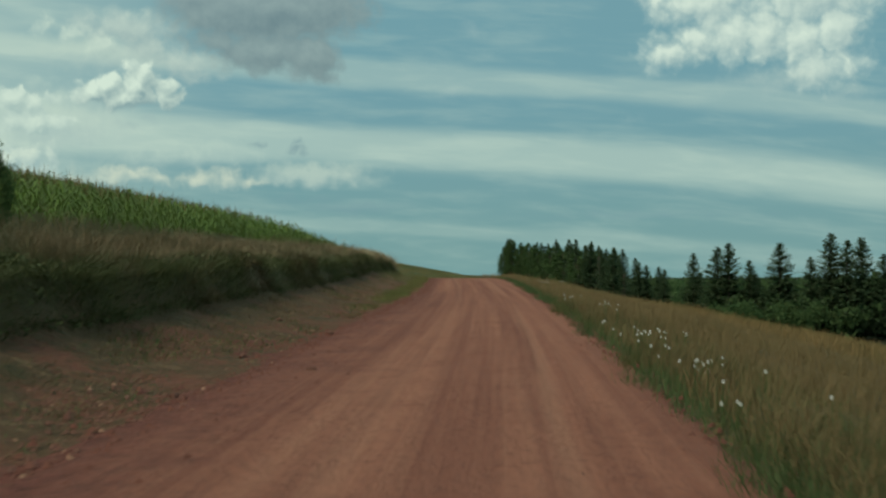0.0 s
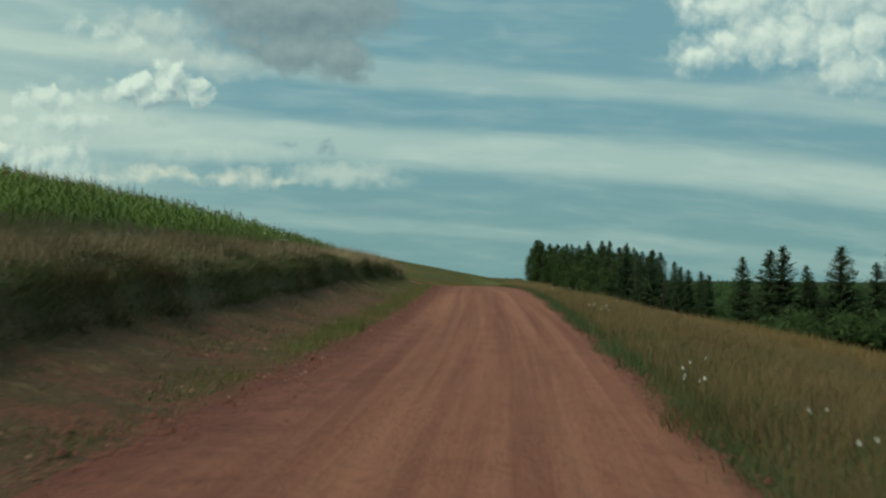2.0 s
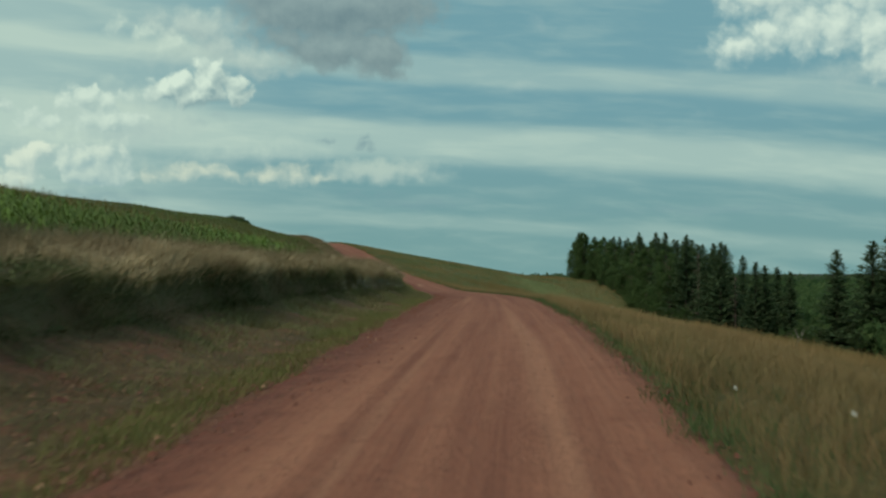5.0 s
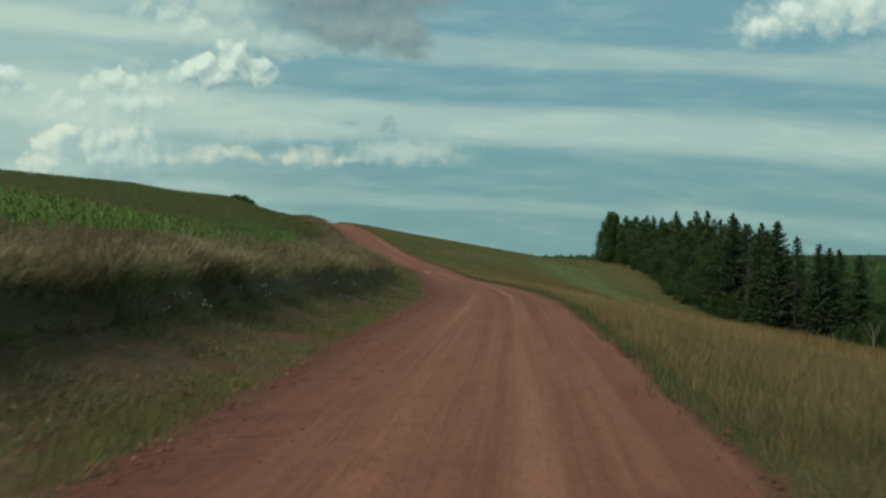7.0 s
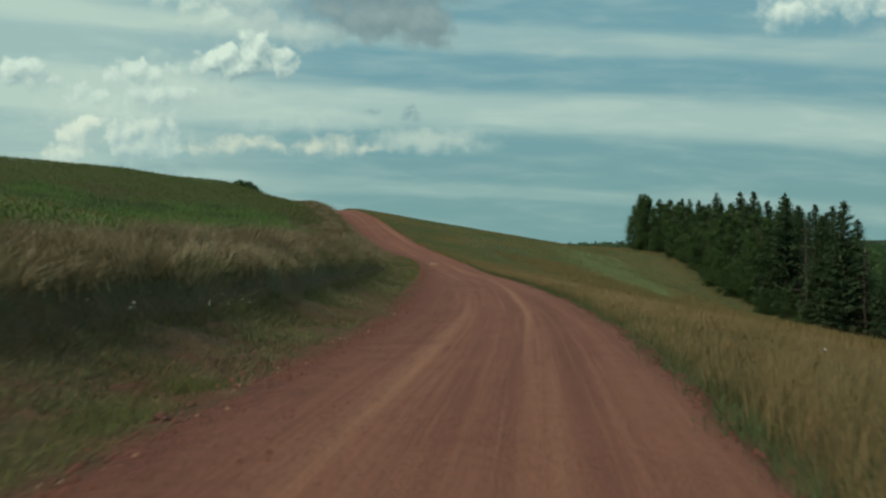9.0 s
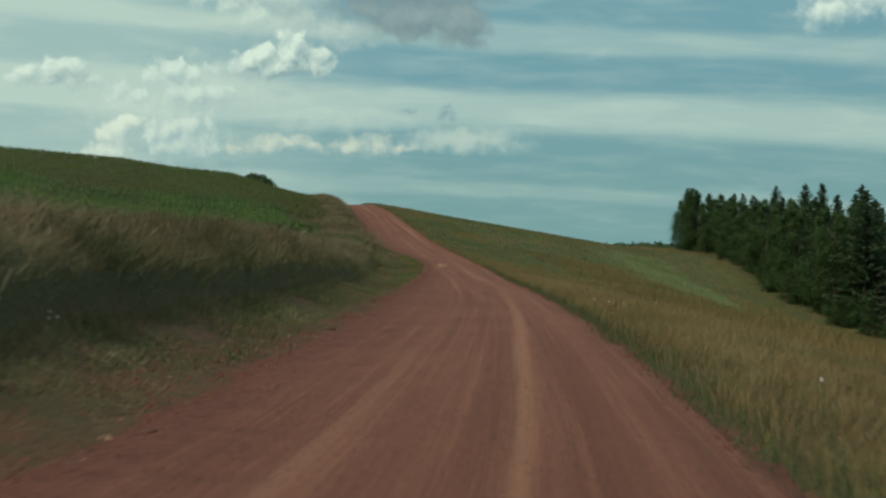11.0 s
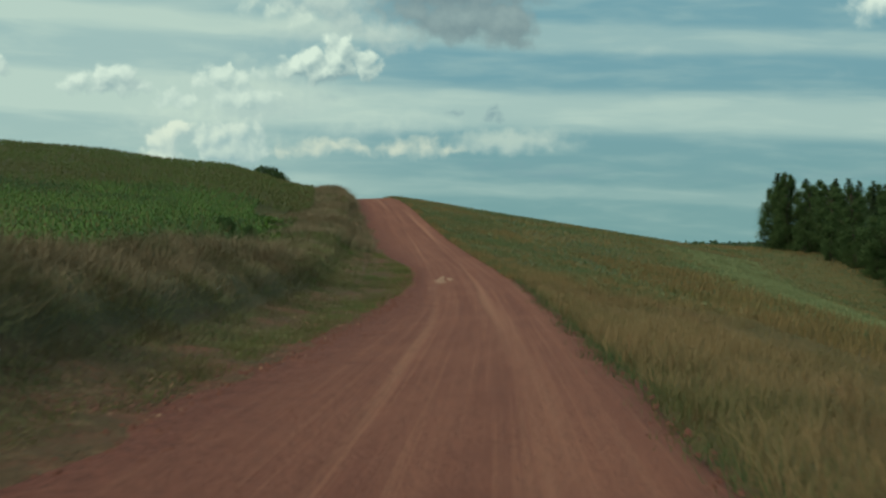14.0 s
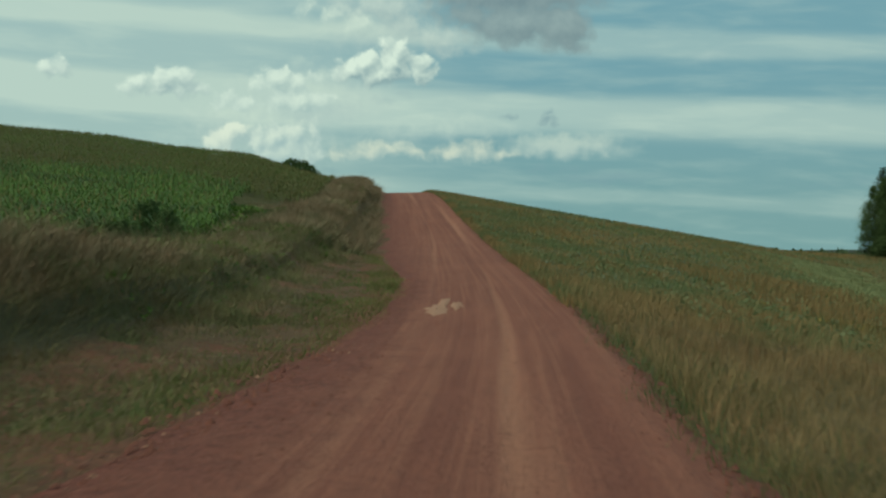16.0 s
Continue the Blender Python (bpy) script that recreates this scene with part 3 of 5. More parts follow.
road, RU, RY = grid("road", np.arange(-30, 345, 0.6), np.linspace(-4.1, 2.5, 80), m_road, crown=road_crown)
road.data.attributes.new("rut", "FLOAT", "POINT").data.foreach_set("value", np.clip(ruts(RU, RY), 0, 1).astype(np.float32).ravel())
road.data.attributes.new("side", "FLOAT", "POINT").data.foreach_set("value", np.minimum((RU + half_left(RY)) / (2.3 - 1.3 * ramp(RY, 30, 55) + 0.6 * ramp(RY, 56, 76) + 0.9 * ramp(RY, 90, 125) - 1.4 * ramp(RY, 178, 190) + 1.4 * ramp(RY, 200, 214)), (2.5 - RU) / 0.5).astype(np.float32).ravel())
road.data.attributes.new("along", "FLOAT", "POINT").data.foreach_set("value", RY.astype(np.float32).ravel())
road.data.attributes.new("lane", "FLOAT_VECTOR", "POINT").data.foreach_set("vector", np.stack([RU, RY, 0 * RU], -1).astype(np.float32).ravel())
tagged(road, "red dirt road with pale wheel tracks and loose gravel", "road", kind="structure")


# ---- blades, leaves and stones as loose geometry ----
def loose(name, verts, tris, tone, tip, mats, slot=None):
    me = bpy.data.meshes.new(name)
    me.vertices.add(len(verts))
    me.vertices.foreach_set("co", np.asarray(verts, np.float32).ravel())
    me.loops.add(tris.size)
    me.loops.foreach_set("vertex_index", tris.astype(np.int32).ravel())
    me.polygons.add(len(tris))
    me.polygons.foreach_set("loop_start", np.arange(0, tris.size, 3, dtype=np.int32))
    me.polygons.foreach_set("use_smooth", np.ones(len(tris), bool))
    me.attributes.new("tone", "FLOAT", "POINT").data.foreach_set("value", np.asarray(tone, np.float32))
    me.attributes.new("tip", "FLOAT", "POINT").data.foreach_set("value", np.asarray(tip, np.float32))
    for m in mats:
        me.materials.append(m)
    if slot is not None:
        me.polygons.foreach_set("material_index", slot.astype(np.int32))
    me.update(calc_edges=True)
    return me


def scatter(n, u0, u1, y0, y1, power=1.0):
    """Places in a strip beside the road; power above 1 crowds them to u0."""
    u = u0 + (u1 - u0) * rng.random(n) ** power
    y = y0 + (y1 - y0) * rng.random(n)
    return road_x(y) + u, y, u


def ripple(x, y, s, seed=0.0):
    """An uneven pattern over the land, about 0 to 1."""
    v = np.sin(s * (0.8 * x + 0.6 * y) + 1.5 * np.sin(y * s * 0.7 + seed)) + np.sin(s * (1.05 * y - 0.5 * x) + 2.1 * np.sin(x * s * 0.6 + seed * 2))
    return 0.5 + 0.2 * (v + 0.7 * np.sin(s * (1.7 * x - 0.9 * y) + 1.9 * np.sin((x + y) * s * 0.43 + seed)))


def blades(name, x, y, tall, wide, lean, mat, segs=2, sway=(0.3, 0.0), shade=0.0):
    n = len(x)
    z = height(x, y) - 0.03
    a = rng.random(n) * 2 * np.pi
    face = rng.random(n) * np.pi
    turn = 4.5 * (ripple(x, y, 0.9, 11.0) - 0.5) + 2.0 * (ripple(x, y, 2.7, 4.0) - 0.5)
    sx, sy = sway[0] * np.cos(turn) - sway[1] * np.sin(turn), sway[0] * np.sin(turn) + sway[1] * np.cos(turn)
    d = np.stack([(np.cos(a) + sx) * lean, (np.sin(a) + sy) * lean, np.ones(n)], -1)
    side = np.stack([np.cos(face), np.sin(face), np.zeros(n)], -1) * (wide / 2)[:, None]
    base = np.stack([x, y, z], -1)
    tall = tall[:, None]
    up = np.array([0, 0, 1.0])
    mid = base + up * tall * 0.55 + d * np.array([1, 1, 0]) * tall * 0.22
    top = base + up * tall * (1 - 0.25 * np.minimum(lean[:, None], 1.5)) + d * np.array([1, 1, 0]) * tall * 0.75
    tone = np.clip((1 - shade) * rng.random(n) + shade * (1.7 * (0.6 * ripple(x, y, 1.9, 7.0) + 0.4 * ripple(x, y, 0.55, 3.0)) - 0.35), 0, 1)
    if segs == 2:
        v = np.stack([base - side, base + side, mid - side * 0.8, mid + side * 0.8, top], 1).reshape(-1, 3)
        o = np.arange(n)[:, None] * 5
        t = np.stack([o + [0, 1, 3], o + [0, 3, 2], o + [2, 3, 4]], 1).reshape(-1, 3)
        me = loose(name, v, t, np.repeat(tone, 5), np.tile([0, 0, 0.5, 0.5, 1.0], n), [mat])
    else:
        v = np.stack([base - side, base + side, top], 1).reshape(-1, 3)
        t = np.arange(3 * n).reshape(-1, 3)
        me = loose(name, v, t, np.repeat(tone, 3), np.tile([0, 0, 1.0], n), [mat])
    return new(name, me)


def grass(name, label, n, u0, u1, y0, y1, tall, wide, lean, mat, power=1.0, clump=0.0, segs=2, sway=(0.3, 0.0), keep=None, shade=0.35, tuft=0.6):
    x, y, u = scatter(n, u0, u1, y0, y1, power)
    w = ripple(x, y, 1.1, 0.5) * 0.5 + ripple(x, y, 0.33, 2.0) * 0.5
    ok = rng.random(n) < 1 - clump + clump * w * 1.6
    if keep is not None:
        ok &= keep(x, y, u)
    x, y, u, w = x[ok], y[ok], u[ok], w[ok]
    k = len(x)
    h = (tall[0] + (tall[1] - tall[0]) * rng.random(k)) * (1 - 0.5 * tuft + tuft * w) * (1 - 0.35 * tuft + 0.7 * tuft * ripple(x, y, 2.3, 5.0))
    ob = blades(name, x, y, h, wide * (0.6 + 0.8 * rng.random(k)), lean * (0.4 + 1.2 * rng.random(k)), mat, segs, sway, shade)
    return tagged(ob, label, "grass", kind="stuff")


def in_strip(y, u):
    half = 1.0 + 5.0 * ramp(y, 202, 230) - 1.2 * ramp(y, 258, 280)
    return np.abs(u - 25.0 - 0.2 * (y - 212)) < half * (0.5 + 0.95 * rng.random(len(y))) * (y > 202) * (y < 280)


def not_road(x, y, u):
    return (u > 2.2 + 0.10 * np.sin(y * 0.8) + 0.08 * np.sin(y * 2.3) + 0.12 * rng.standard_normal(len(y))) | (u < -half_left(y) - 0.1)


def over_lip(x, y, u):
    return u < -6.05 + 0.55 * ramp(y, 58, 90) + 0.6 * (ripple(x, y, 1.3, 3.0) > 0.62) + 0.12 * rng.standard_normal(len(x))


def meadow_end(x, y, u):
    """The tall meadow thins out up the hillside, in patches."""
    return ripple(x, y, 0.35, 6.0) * 0.6 + 0.4 * rng.random(len(y)) > ramp(y, 186, 225)


def not_gap(x, y, u):
    """Thin growth where the bank sinks to a farm entrance."""
    return rng.random(len(y)) > 0.82 * ramp(y, 180, 192) * (1 - ramp(y, 216, 226)) * ramp(-u, 4.0, 6.0)


def lip_not_gap(x, y, u):
    return over_lip(x, y, u) & not_gap(x, y, u)


grass("verge_grass", "green grass along the edge of the dirt road", 120000, 1.8, 4.0, -4, 250, (0.08, 0.28), 0.010, 0.6, m_green, 2.3, 0.6, keep=not_road, segs=1)
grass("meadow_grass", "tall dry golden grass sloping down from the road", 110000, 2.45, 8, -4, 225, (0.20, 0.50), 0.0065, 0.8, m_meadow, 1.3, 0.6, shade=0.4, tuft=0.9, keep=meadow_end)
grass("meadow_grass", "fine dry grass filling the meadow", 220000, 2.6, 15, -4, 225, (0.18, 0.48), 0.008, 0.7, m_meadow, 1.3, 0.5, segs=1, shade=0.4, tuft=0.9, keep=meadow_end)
grass("meadow_grass", "dry brown grass far down the slope", 150000, 12, 58, 10, 235, (0.35, 0.7), 0.045, 0.4, m_meadow_far, 1.2, 0.2, segs=1, keep=lambda x, y, u: ~in_strip(y, u))
grass("hillside_grass", "dry grass beside the road climbing the hill", 62000, 2.1, 10, 192, 330, (0.2, 0.5), 0.034, 0.5, m_hill, 1.3, 0.3, segs=1)
grass("hillside_grass", "mixed dry grass on the far hillside", 100000, 8, 62, 194, 330, (0.2, 0.45), 0.06, 0.5, m_hill, 1.0, 0.4, segs=1,
      keep=lambda x, y, u: ~in_strip(y, u))
grass("bank_grass", "tall brown grass hanging over the cut bank", 66000, -5.6, -9.0, -4, 236, (0.35, 0.80), 0.011, 1.0, m_bank, 0.85, 0.7, sway=(0.8, -0.5), shade=0.7, tuft=1.0, keep=lip_not_gap)
grass("bank_grass", "fine matted grass on the bank", 165000, -5.5, -9.6, -4, 236, (0.2, 0.55), 0.013, 1.5, m_bank, 0.85, 0.5, segs=1, sway=(0.8, -0.6), shade=0.7, tuft=1.0, keep=lip_not_gap)
grass("bank_grass", "tall brown grass on the bank near the brow", 56000, -3.7, -10.5, 212, 345, (0.3, 0.75), 0.04, 0.8, m_bank, 0.9, 0.5, segs=1, sway=(0.8, -0.3), shade=0.5, tuft=0.9)
grass("bank_grass", "grassy slope between the bank and the corn", 72000, -8.6, -12.6, 90, 240, (0.25, 0.6), 0.016, 1.1, m_bank, 1.0, 0.4, segs=1, sway=(0.6, -0.4), shade=0.5, keep=not_gap)
grass("bank_grass", "tall tufted grass along the crest of the bank", 34000, -6.6, -10.2, 112, 192, (0.4, 0.85), 0.014, 1.0, m_bank, 1.0, 0.6, segs=2, sway=(0.8, -0.4), shade=0.6, tuft=1.0)
grass("verge_grass", "lush green grass among the roadside flowers", 22000, 1.95, 4.6, -4, 62, (0.12, 0.36), 0.009, 0.6, m_green, 2.1, 0.4, segs=1, keep=not_road)
grass("verge_grass", "bright green tufts at the edge of the dirt", 16000, -1.9, -4.0, 158, 207, (0.05, 0.2), 0.014, 0.8, m_bright, 1.0, 0.8, segs=1, keep=lambda x, y, u: u < -half_left(y) - 0.05)
grass("verge_grass", "yellow-green grass strip along the edge of the dirt", 110000, -2.0, -3.7, 26, 104, (0.05, 0.22), 0.011, 0.8, m_strip, 1.0, 0.6, segs=1, tuft=1.0,
      keep=lambda x, y, u: rng.random(len(x)) < np.exp(-((u + half_left(y) + 0.45) / 0.42) ** 2) * ramp(y, 26, 44) * (u < -half_left(y) + 0.1 * np.sin(y * 1.1)))
grass("verge_grass", "yellow-green grass strip along the edge of the dirt", 50000, -1.6, -4.2, 150, 214, (0.05, 0.2), 0.012, 0.8, m_strip, 1.0, 0.6, segs=1, tuft=1.0,
      keep=lambda x, y, u: rng.random(len(x)) < np.exp(-((u + half_left(y) + 0.5) / 0.5) ** 2) * (u < -half_left(y) + 0.1 * np.sin(y * 1.1)))
grass("bank_grass", "pale straw tufts hanging over the lip of the bank", 48000, -5.42, -6.5, 66, 126, (0.25, 0.62), 0.012, 1.2, m_straw, 0.9, 0.7, segs=2, sway=(0.9, -0.3), shade=0.6, tuft=1.0,
      keep=lambda x, y, u: rng.random(len(x)) < 2.0 * (ripple(x, y, 0.5, 4.0) - 0.15) * (1 - ramp(y, 108, 126)))
grass("bank_grass", "pale straw tufts hanging over the lip of the bank", 12000, -5.9, -7.4, -4, 66, (0.25, 0.6), 0.010, 1.1, m_straw, 0.9, 0.8, segs=2, sway=(0.9, -0.3), shade=0.6, tuft=1.0,
      keep=lambda x, y, u: rng.random(len(x)) < 2.0 * (ripple(x, y, 0.9, 4.0) - 0.45))
for u0, y0, y1 in ((-4.45, 124, 128), (-4.2, 134, 137), (-4.0, 167, 169.5), (-4.05, 171.5, 174), (-4.0, 181, 184.5), (-3.6, 176, 180), (-3.9, 150, 153)):
    grass("verge_grass", "flattened pale straw in a patch on the verge", 1500, u0 - 0.35, u0 + 0.35, y0, y1, (0.03, 0.10), 0.012, 1.8, m_straw, 1.0, 0.6, segs=1)
grass("bank_grass", "low mixed grass where the bank sinks", 40000, -4.2, -12, 182, 226, (0.08, 0.34), 0.016, 0.9, m_verge_mix, 1.0, 0.5, segs=1, tuft=1.0)
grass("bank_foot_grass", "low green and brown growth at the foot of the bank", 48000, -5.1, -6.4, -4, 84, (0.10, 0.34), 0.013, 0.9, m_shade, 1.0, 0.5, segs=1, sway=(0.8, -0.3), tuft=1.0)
grass("bank_foot_grass", "grass hanging down the face of the bank, coloured dark for its shade", 46000, -5.22, -5.62, -4, 96, (0.14, 0.42), 0.012, 1.0, m_shade, 1.0, 0.5, segs=1, sway=(0.9, -0.3), tuft=1.0)
grass("bank_foot_grass", "green and brown growth on the low bank", 56000, -4.9, -6.6, 78, 236, (0.10, 0.36), 0.016, 0.9, m_verge_mix, 1.0, 0.6, segs=1, sway=(0.6, -0.3), tuft=1.0)
grass("bank_foot_grass", "sparse brown and green growth below the bank", 44000, -3.3, -5.3, -4, 250, (0.04, 0.18), 0.012, 1.0, m_litter, 0.7, 0.8, segs=1)
grass("verge_grass", "line of dry straw between the gravel and the verge", 16000, -4.3, -2.2, 95, 185, (0.02, 0.09), 0.014, 1.6, m_bank, 1.0, 0.6, segs=1,
      keep=lambda x, y, u: np.abs(u + half_left(y) + 0.25 + 0.15 * np.sin(y * 0.7)) < 0.16)
grass("verge_grass", "short patchy grass on the red shoulder", 90000, -1.7, -4.8, -4, 250, (0.04, 0.19), 0.012, 1.0, m_green, 0.9, 0.7, segs=1,
      keep=lambda x, y, u: (u < -half_left(y) - 0.1) & (ripple(x, y, 0.8, 4.0) + 0.25 * (-u - 3) + 0.5 * (rng.random(len(x)) - 0.5) > 0.62 + 0.5 * ramp(-u, 3.2, 3.8) * ramp(y, 15, 30) * (1 - ramp(y, 75, 90))))
grass("verge_grass", "short mixed grass below the bank", 85000, -2.9, -5.2, 62, 192, (0.06, 0.24), 0.013, 1.0, m_verge_mix, 0.8, 0.7, segs=1,
      keep=lambda x, y, u: u < -half_left(y) - 0.1)
grass("verge_grass", "dry straw litter on the shoulder", 110000, -1.8, -5.4, -4, 250, (0.02, 0.12), 0.012, 1.6, m_litter, 0.9, 0.6, segs=1,
      keep=lambda x, y, u: (u < -half_left(y) - 0.1) & (ripple(x, y, 0.7, 9.0) + 0.25 * (-u - 3) + 0.4 * (rng.random(len(x)) - 0.5) > 0.42))


# ---- crop field ----
def corn(name, label, x, y, tall, leaves, wide, mat=None, tassels=2):
    n = len(x)
    z = height(x, y) - 0.02
    vs, ts, tone, tip, slot = [], [], [], [], []
    off = 0
    pt = rng.random(n)
    for i in range(leaves):
        a = rng.random(n) * 2 * np.pi
        h0 = tall * (0.25 + 0.55 * (i + rng.random(n)) / leaves)
        ln = tall * (0.26 + 0.22 * rng.random(n))
        dx, dy = np.cos(a), np.sin(a)
        base = np.stack([x, y, z + h0], -1)
        mid = base + np.stack([dx * ln * 0.55, dy * ln * 0.55, ln * 0.38], -1)
        end = base + np.stack([dx * ln * 1.05, dy * ln * 1.05, ln * (0.15 - 0.7 * rng.random(n))], -1)
        sd = np.stack([-dy, dx, 0.3 * (rng.random(n) - 0.5)], -1) * wide / 2
        v = np.stack([base, mid - sd, mid + sd, end], 1).reshape(-1, 3)
        o = np.arange(n)[:, None] * 4 + off
        vs.append(v)
        ts.append(np.stack([o + [0, 2, 1], o + [1, 2, 3]], 1).reshape(-1, 3))
        tone.append(np.repeat(np.clip(0.6 * pt + 0.4 * rng.random(n), 0, 1), 4))
        tip.append(np.tile([0, 0.5, 0.5, 1.0], n))
        slot.append(np.zeros(2 * n))
        off += 4 * n
    for i in range(tassels):
        a = rng.random(n) * 2 * np.pi
        base = np.stack([x, y, z + tall * 0.85], -1)
        end = base + np.stack([np.cos(a) * 0.08, np.sin(a) * 0.08, tall * (0.14 + 0.14 * rng.random(n))], -1)
        sd = np.stack([-np.sin(a), np.cos(a), 0 * a], -1) * wide * 0.22
        vs.append(np.stack([base - sd, base + sd, end], 1).reshape(-1, 3))
        ts.append(np.arange(3 * n).reshape(-1, 3) + off)
        tone.append(np.repeat(rng.random(n), 3))
        tip.append(np.tile([0, 0, 1.0], n))
        slot.append(np.ones(n))
        off += 3 * n
    me = loose(name, np.concatenate(vs), np.concatenate(ts), np.concatenate(tone), np.concatenate(tip), [mat or m_corn, m_tassel], np.concatenate(slot))
    return tagged(new(name, me), label, "crop", kind="stuff")


def corn_rows(u0, u1, y0, y1, row, step):
    uu, yy = np.meshgrid(np.arange(u0, u1, -row), np.arange(y0, y1, step))
    u = uu.ravel() + 0.12 * row * rng.standard_normal(uu.size)
    y = yy.ravel() + 0.5 * step * (rng.random(uu.size) - 0.5)
    return road_x(y) + u, y, u


cx, cy, cu = corn_rows(-9.6, -33, 2, 205, 0.78, 0.36)
ok = (cy < 128) & (cu < -9.6 - 1.0 * ramp(cy, 95, 125))
corn("corn_crop", "leafy green corn with brown tassels in rows above the bank", cx[ok], cy[ok], (0.95 + 0.25 * rng.random(int(ok.sum()))) * (1.36 - 0.36 * ramp(cy[ok], 48, 85)), 9, 0.05)
ok = (cy >= 128) & (cu < -10.6 - 2.4 * ramp(cy, 138, 172))
corn("corn_crop", "dark green corn in rows above the grassy bank", cx[ok], cy[ok], 0.95 + 0.25 * rng.random(int(ok.sum())), 6, 0.11, m_corn_dark, 1)
cx, cy, cu = scatter(15000, -32, -95, 6, 205, 1.3)
corn("corn_crop", "green corn field climbing the hill", cx, cy, 0.85 + 0.35 * rng.random(len(cx)), 5, 0.12, m_corn_far, 1)
cx, cy, cu = scatter(20000, -8, -88, 203, 350, 1.3)
ok = (cu < -8.5 - 1.5 * ramp(cy, 270, 330)) & ((cy > 246 + 6 * np.sin(cu * 0.21)) | (cu < -50))
corn("corn_crop", "green corn field near the brow of the hill", cx[ok], cy[ok], 0.6 + 0.4 * rng.random(int(ok.sum())), 5, 0.13, m_corn_far, 1)


cx, cy, cu = corn_rows(-11, -52, 204, 256, 0.85, 0.42)
ok = (cy < 246 + 6 * np.sin(cu * 0.21) + 3 * rng.standard_normal(len(cu))) & (cu < -11 - 2.5 * ramp(cy, 215, 240))
corn("corn_crop", "bright green corn around the dip in the field", cx[ok], cy[ok], 0.8 + 0.4 * rng.random(int(ok.sum())), 7, 0.10, m_corn_dark, 1)


# ---- broad weeds on the hillside ----
def weeds(name, label, n, u0, u1, y0, y1, size, mat, power=1.0, keep=None, leaves=5):
    x, y, u = scatter(n, u0, u1, y0, y1, power)
    if keep is not None:
        ok = keep(x, y, u)
        x, y, u = x[ok], y[ok], u[ok]
    n = len(x)
    z = height(x, y)
    s0 = size[0] + (size[1] - size[0]) * rng.random(n) ** 2
    vs, tone, ts, off = [], [], [], 0
    for i in range(leaves):
        a = rng.random(n) * 2 * np.pi
        r = s0 * (0.3 + 0.5 * rng.random(n))
        c = np.stack([x + np.cos(a) * r, y + np.sin(a) * r, z + s0 * (0.25 + 0.75 * rng.random(n))], -1)
        f = rng.standard_normal((n, 3)) * 0.5
        p = np.stack([-np.sin(a), np.cos(a), 0 * a], -1) + f * 0.4
        q = np.stack([np.cos(a) * 0.7, np.sin(a) * 0.7, 0.5 + 0 * a], -1) + f * 0.4
        s = (s0 * 0.36)[:, None]
        vs.append(np.stack([c - q * s, c + p * s * 0.6, c + q * s, c - p * s * 0.6], 1).reshape(-1, 3))
        o = np.arange(n)[:, None] * 4 + off
        ts.append(np.stack([o + [0, 1, 2], o + [0, 2, 3]], 1).reshape(-1, 3))
        tone.append(np.repeat(rng.random(n), 4))
        off += 4 * n
    v = np.concatenate(vs)
    me = loose(name, v, np.concatenate(ts), np.concatenate(tone), np.zeros(len(v)), [mat])
    return tagged(new(name, me), label, "plants", kind="stuff")


weeds("hillside_weeds", "broad green weeds over the hillside beside the road", 36000, 2.8, 48, 194, 325, (0.10, 0.28), m_weed, 1.7,
      keep=lambda x, y, u: (u > 5 - 2.5 * ramp(y, 200, 225)) & ~in_strip(y, u) & (rng.random(len(x)) < ripple(x, y, 0.3, 1.0) + 0.15))
grass("pale_hay_strip", "pale green strip of fresh grass across the hillside", 115000, 19, 43, 200, 282, (0.10, 0.24), 0.12, 0.5, m_pale, 1.0, 0.4, segs=1,
      keep=lambda x, y, u: in_strip(y, u))
weeds("field_edge_weeds", "rank green weeds where the corn meets the bank", 8000, -8.5, -15, 145, 240, (0.07, 0.24), m_weed, 1.0,
      keep=lambda x, y, u: rng.random(len(x)) < ripple(x, y, 0.4, 3.0))
weeds("field_edge_weeds", "lush green weeds crowding the edge of the field", 26000, -9.5, -24, 165, 234, (0.14, 0.42), m_lush, 1.2,
      keep=lambda x, y, u: rng.random(len(x)) < 2.0 * (ripple(x, y, 0.35, 5.0) - 0.3))
weeds("hillside_weeds", "grey-green broad weeds beside the climbing road", 12000, 3.0, 18, 202, 290, (0.08, 0.22), m_blue, 1.4,
      keep=lambda x, y, u: rng.random(len(x)) < 2.0 * (ripple(x, y, 0.45, 8.0) - 0.35))
weeds("hillside_weeds", "yellow-flowered weeds over the dry hillside", 3000, 5, 34, 205, 300, (0.10, 0.30), m_gold, 1.2,
      keep=lambda x, y, u: ~in_strip(y, u) & (rng.random(len(x)) < 2.2 * (ripple(x, y, 0.22, 5.0) - 0.5)))
weeds("field_edge_weeds", "green weeds in the low gap of the bank", 8000, -5.2, -12, 184, 226, (0.05, 0.15), m_lush, 1.0,
      keep=lambda x, y, u: rng.random(len(x)) < 1.6 * (ripple(x, y, 0.5, 9.0) - 0.25))
weeds("field_edge_weeds", "green weeds among the grass of the bank", 6000, -4.6, -11, 208, 310, (0.08, 0.24), m_lush, 1.0,
      keep=lambda x, y, u: rng.random(len(x)) < 2.2 * (ripple(x, y, 0.3, 2.0) - 0.35))
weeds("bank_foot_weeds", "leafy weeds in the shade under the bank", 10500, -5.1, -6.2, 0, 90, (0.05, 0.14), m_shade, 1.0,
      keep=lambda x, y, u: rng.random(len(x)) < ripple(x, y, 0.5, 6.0))


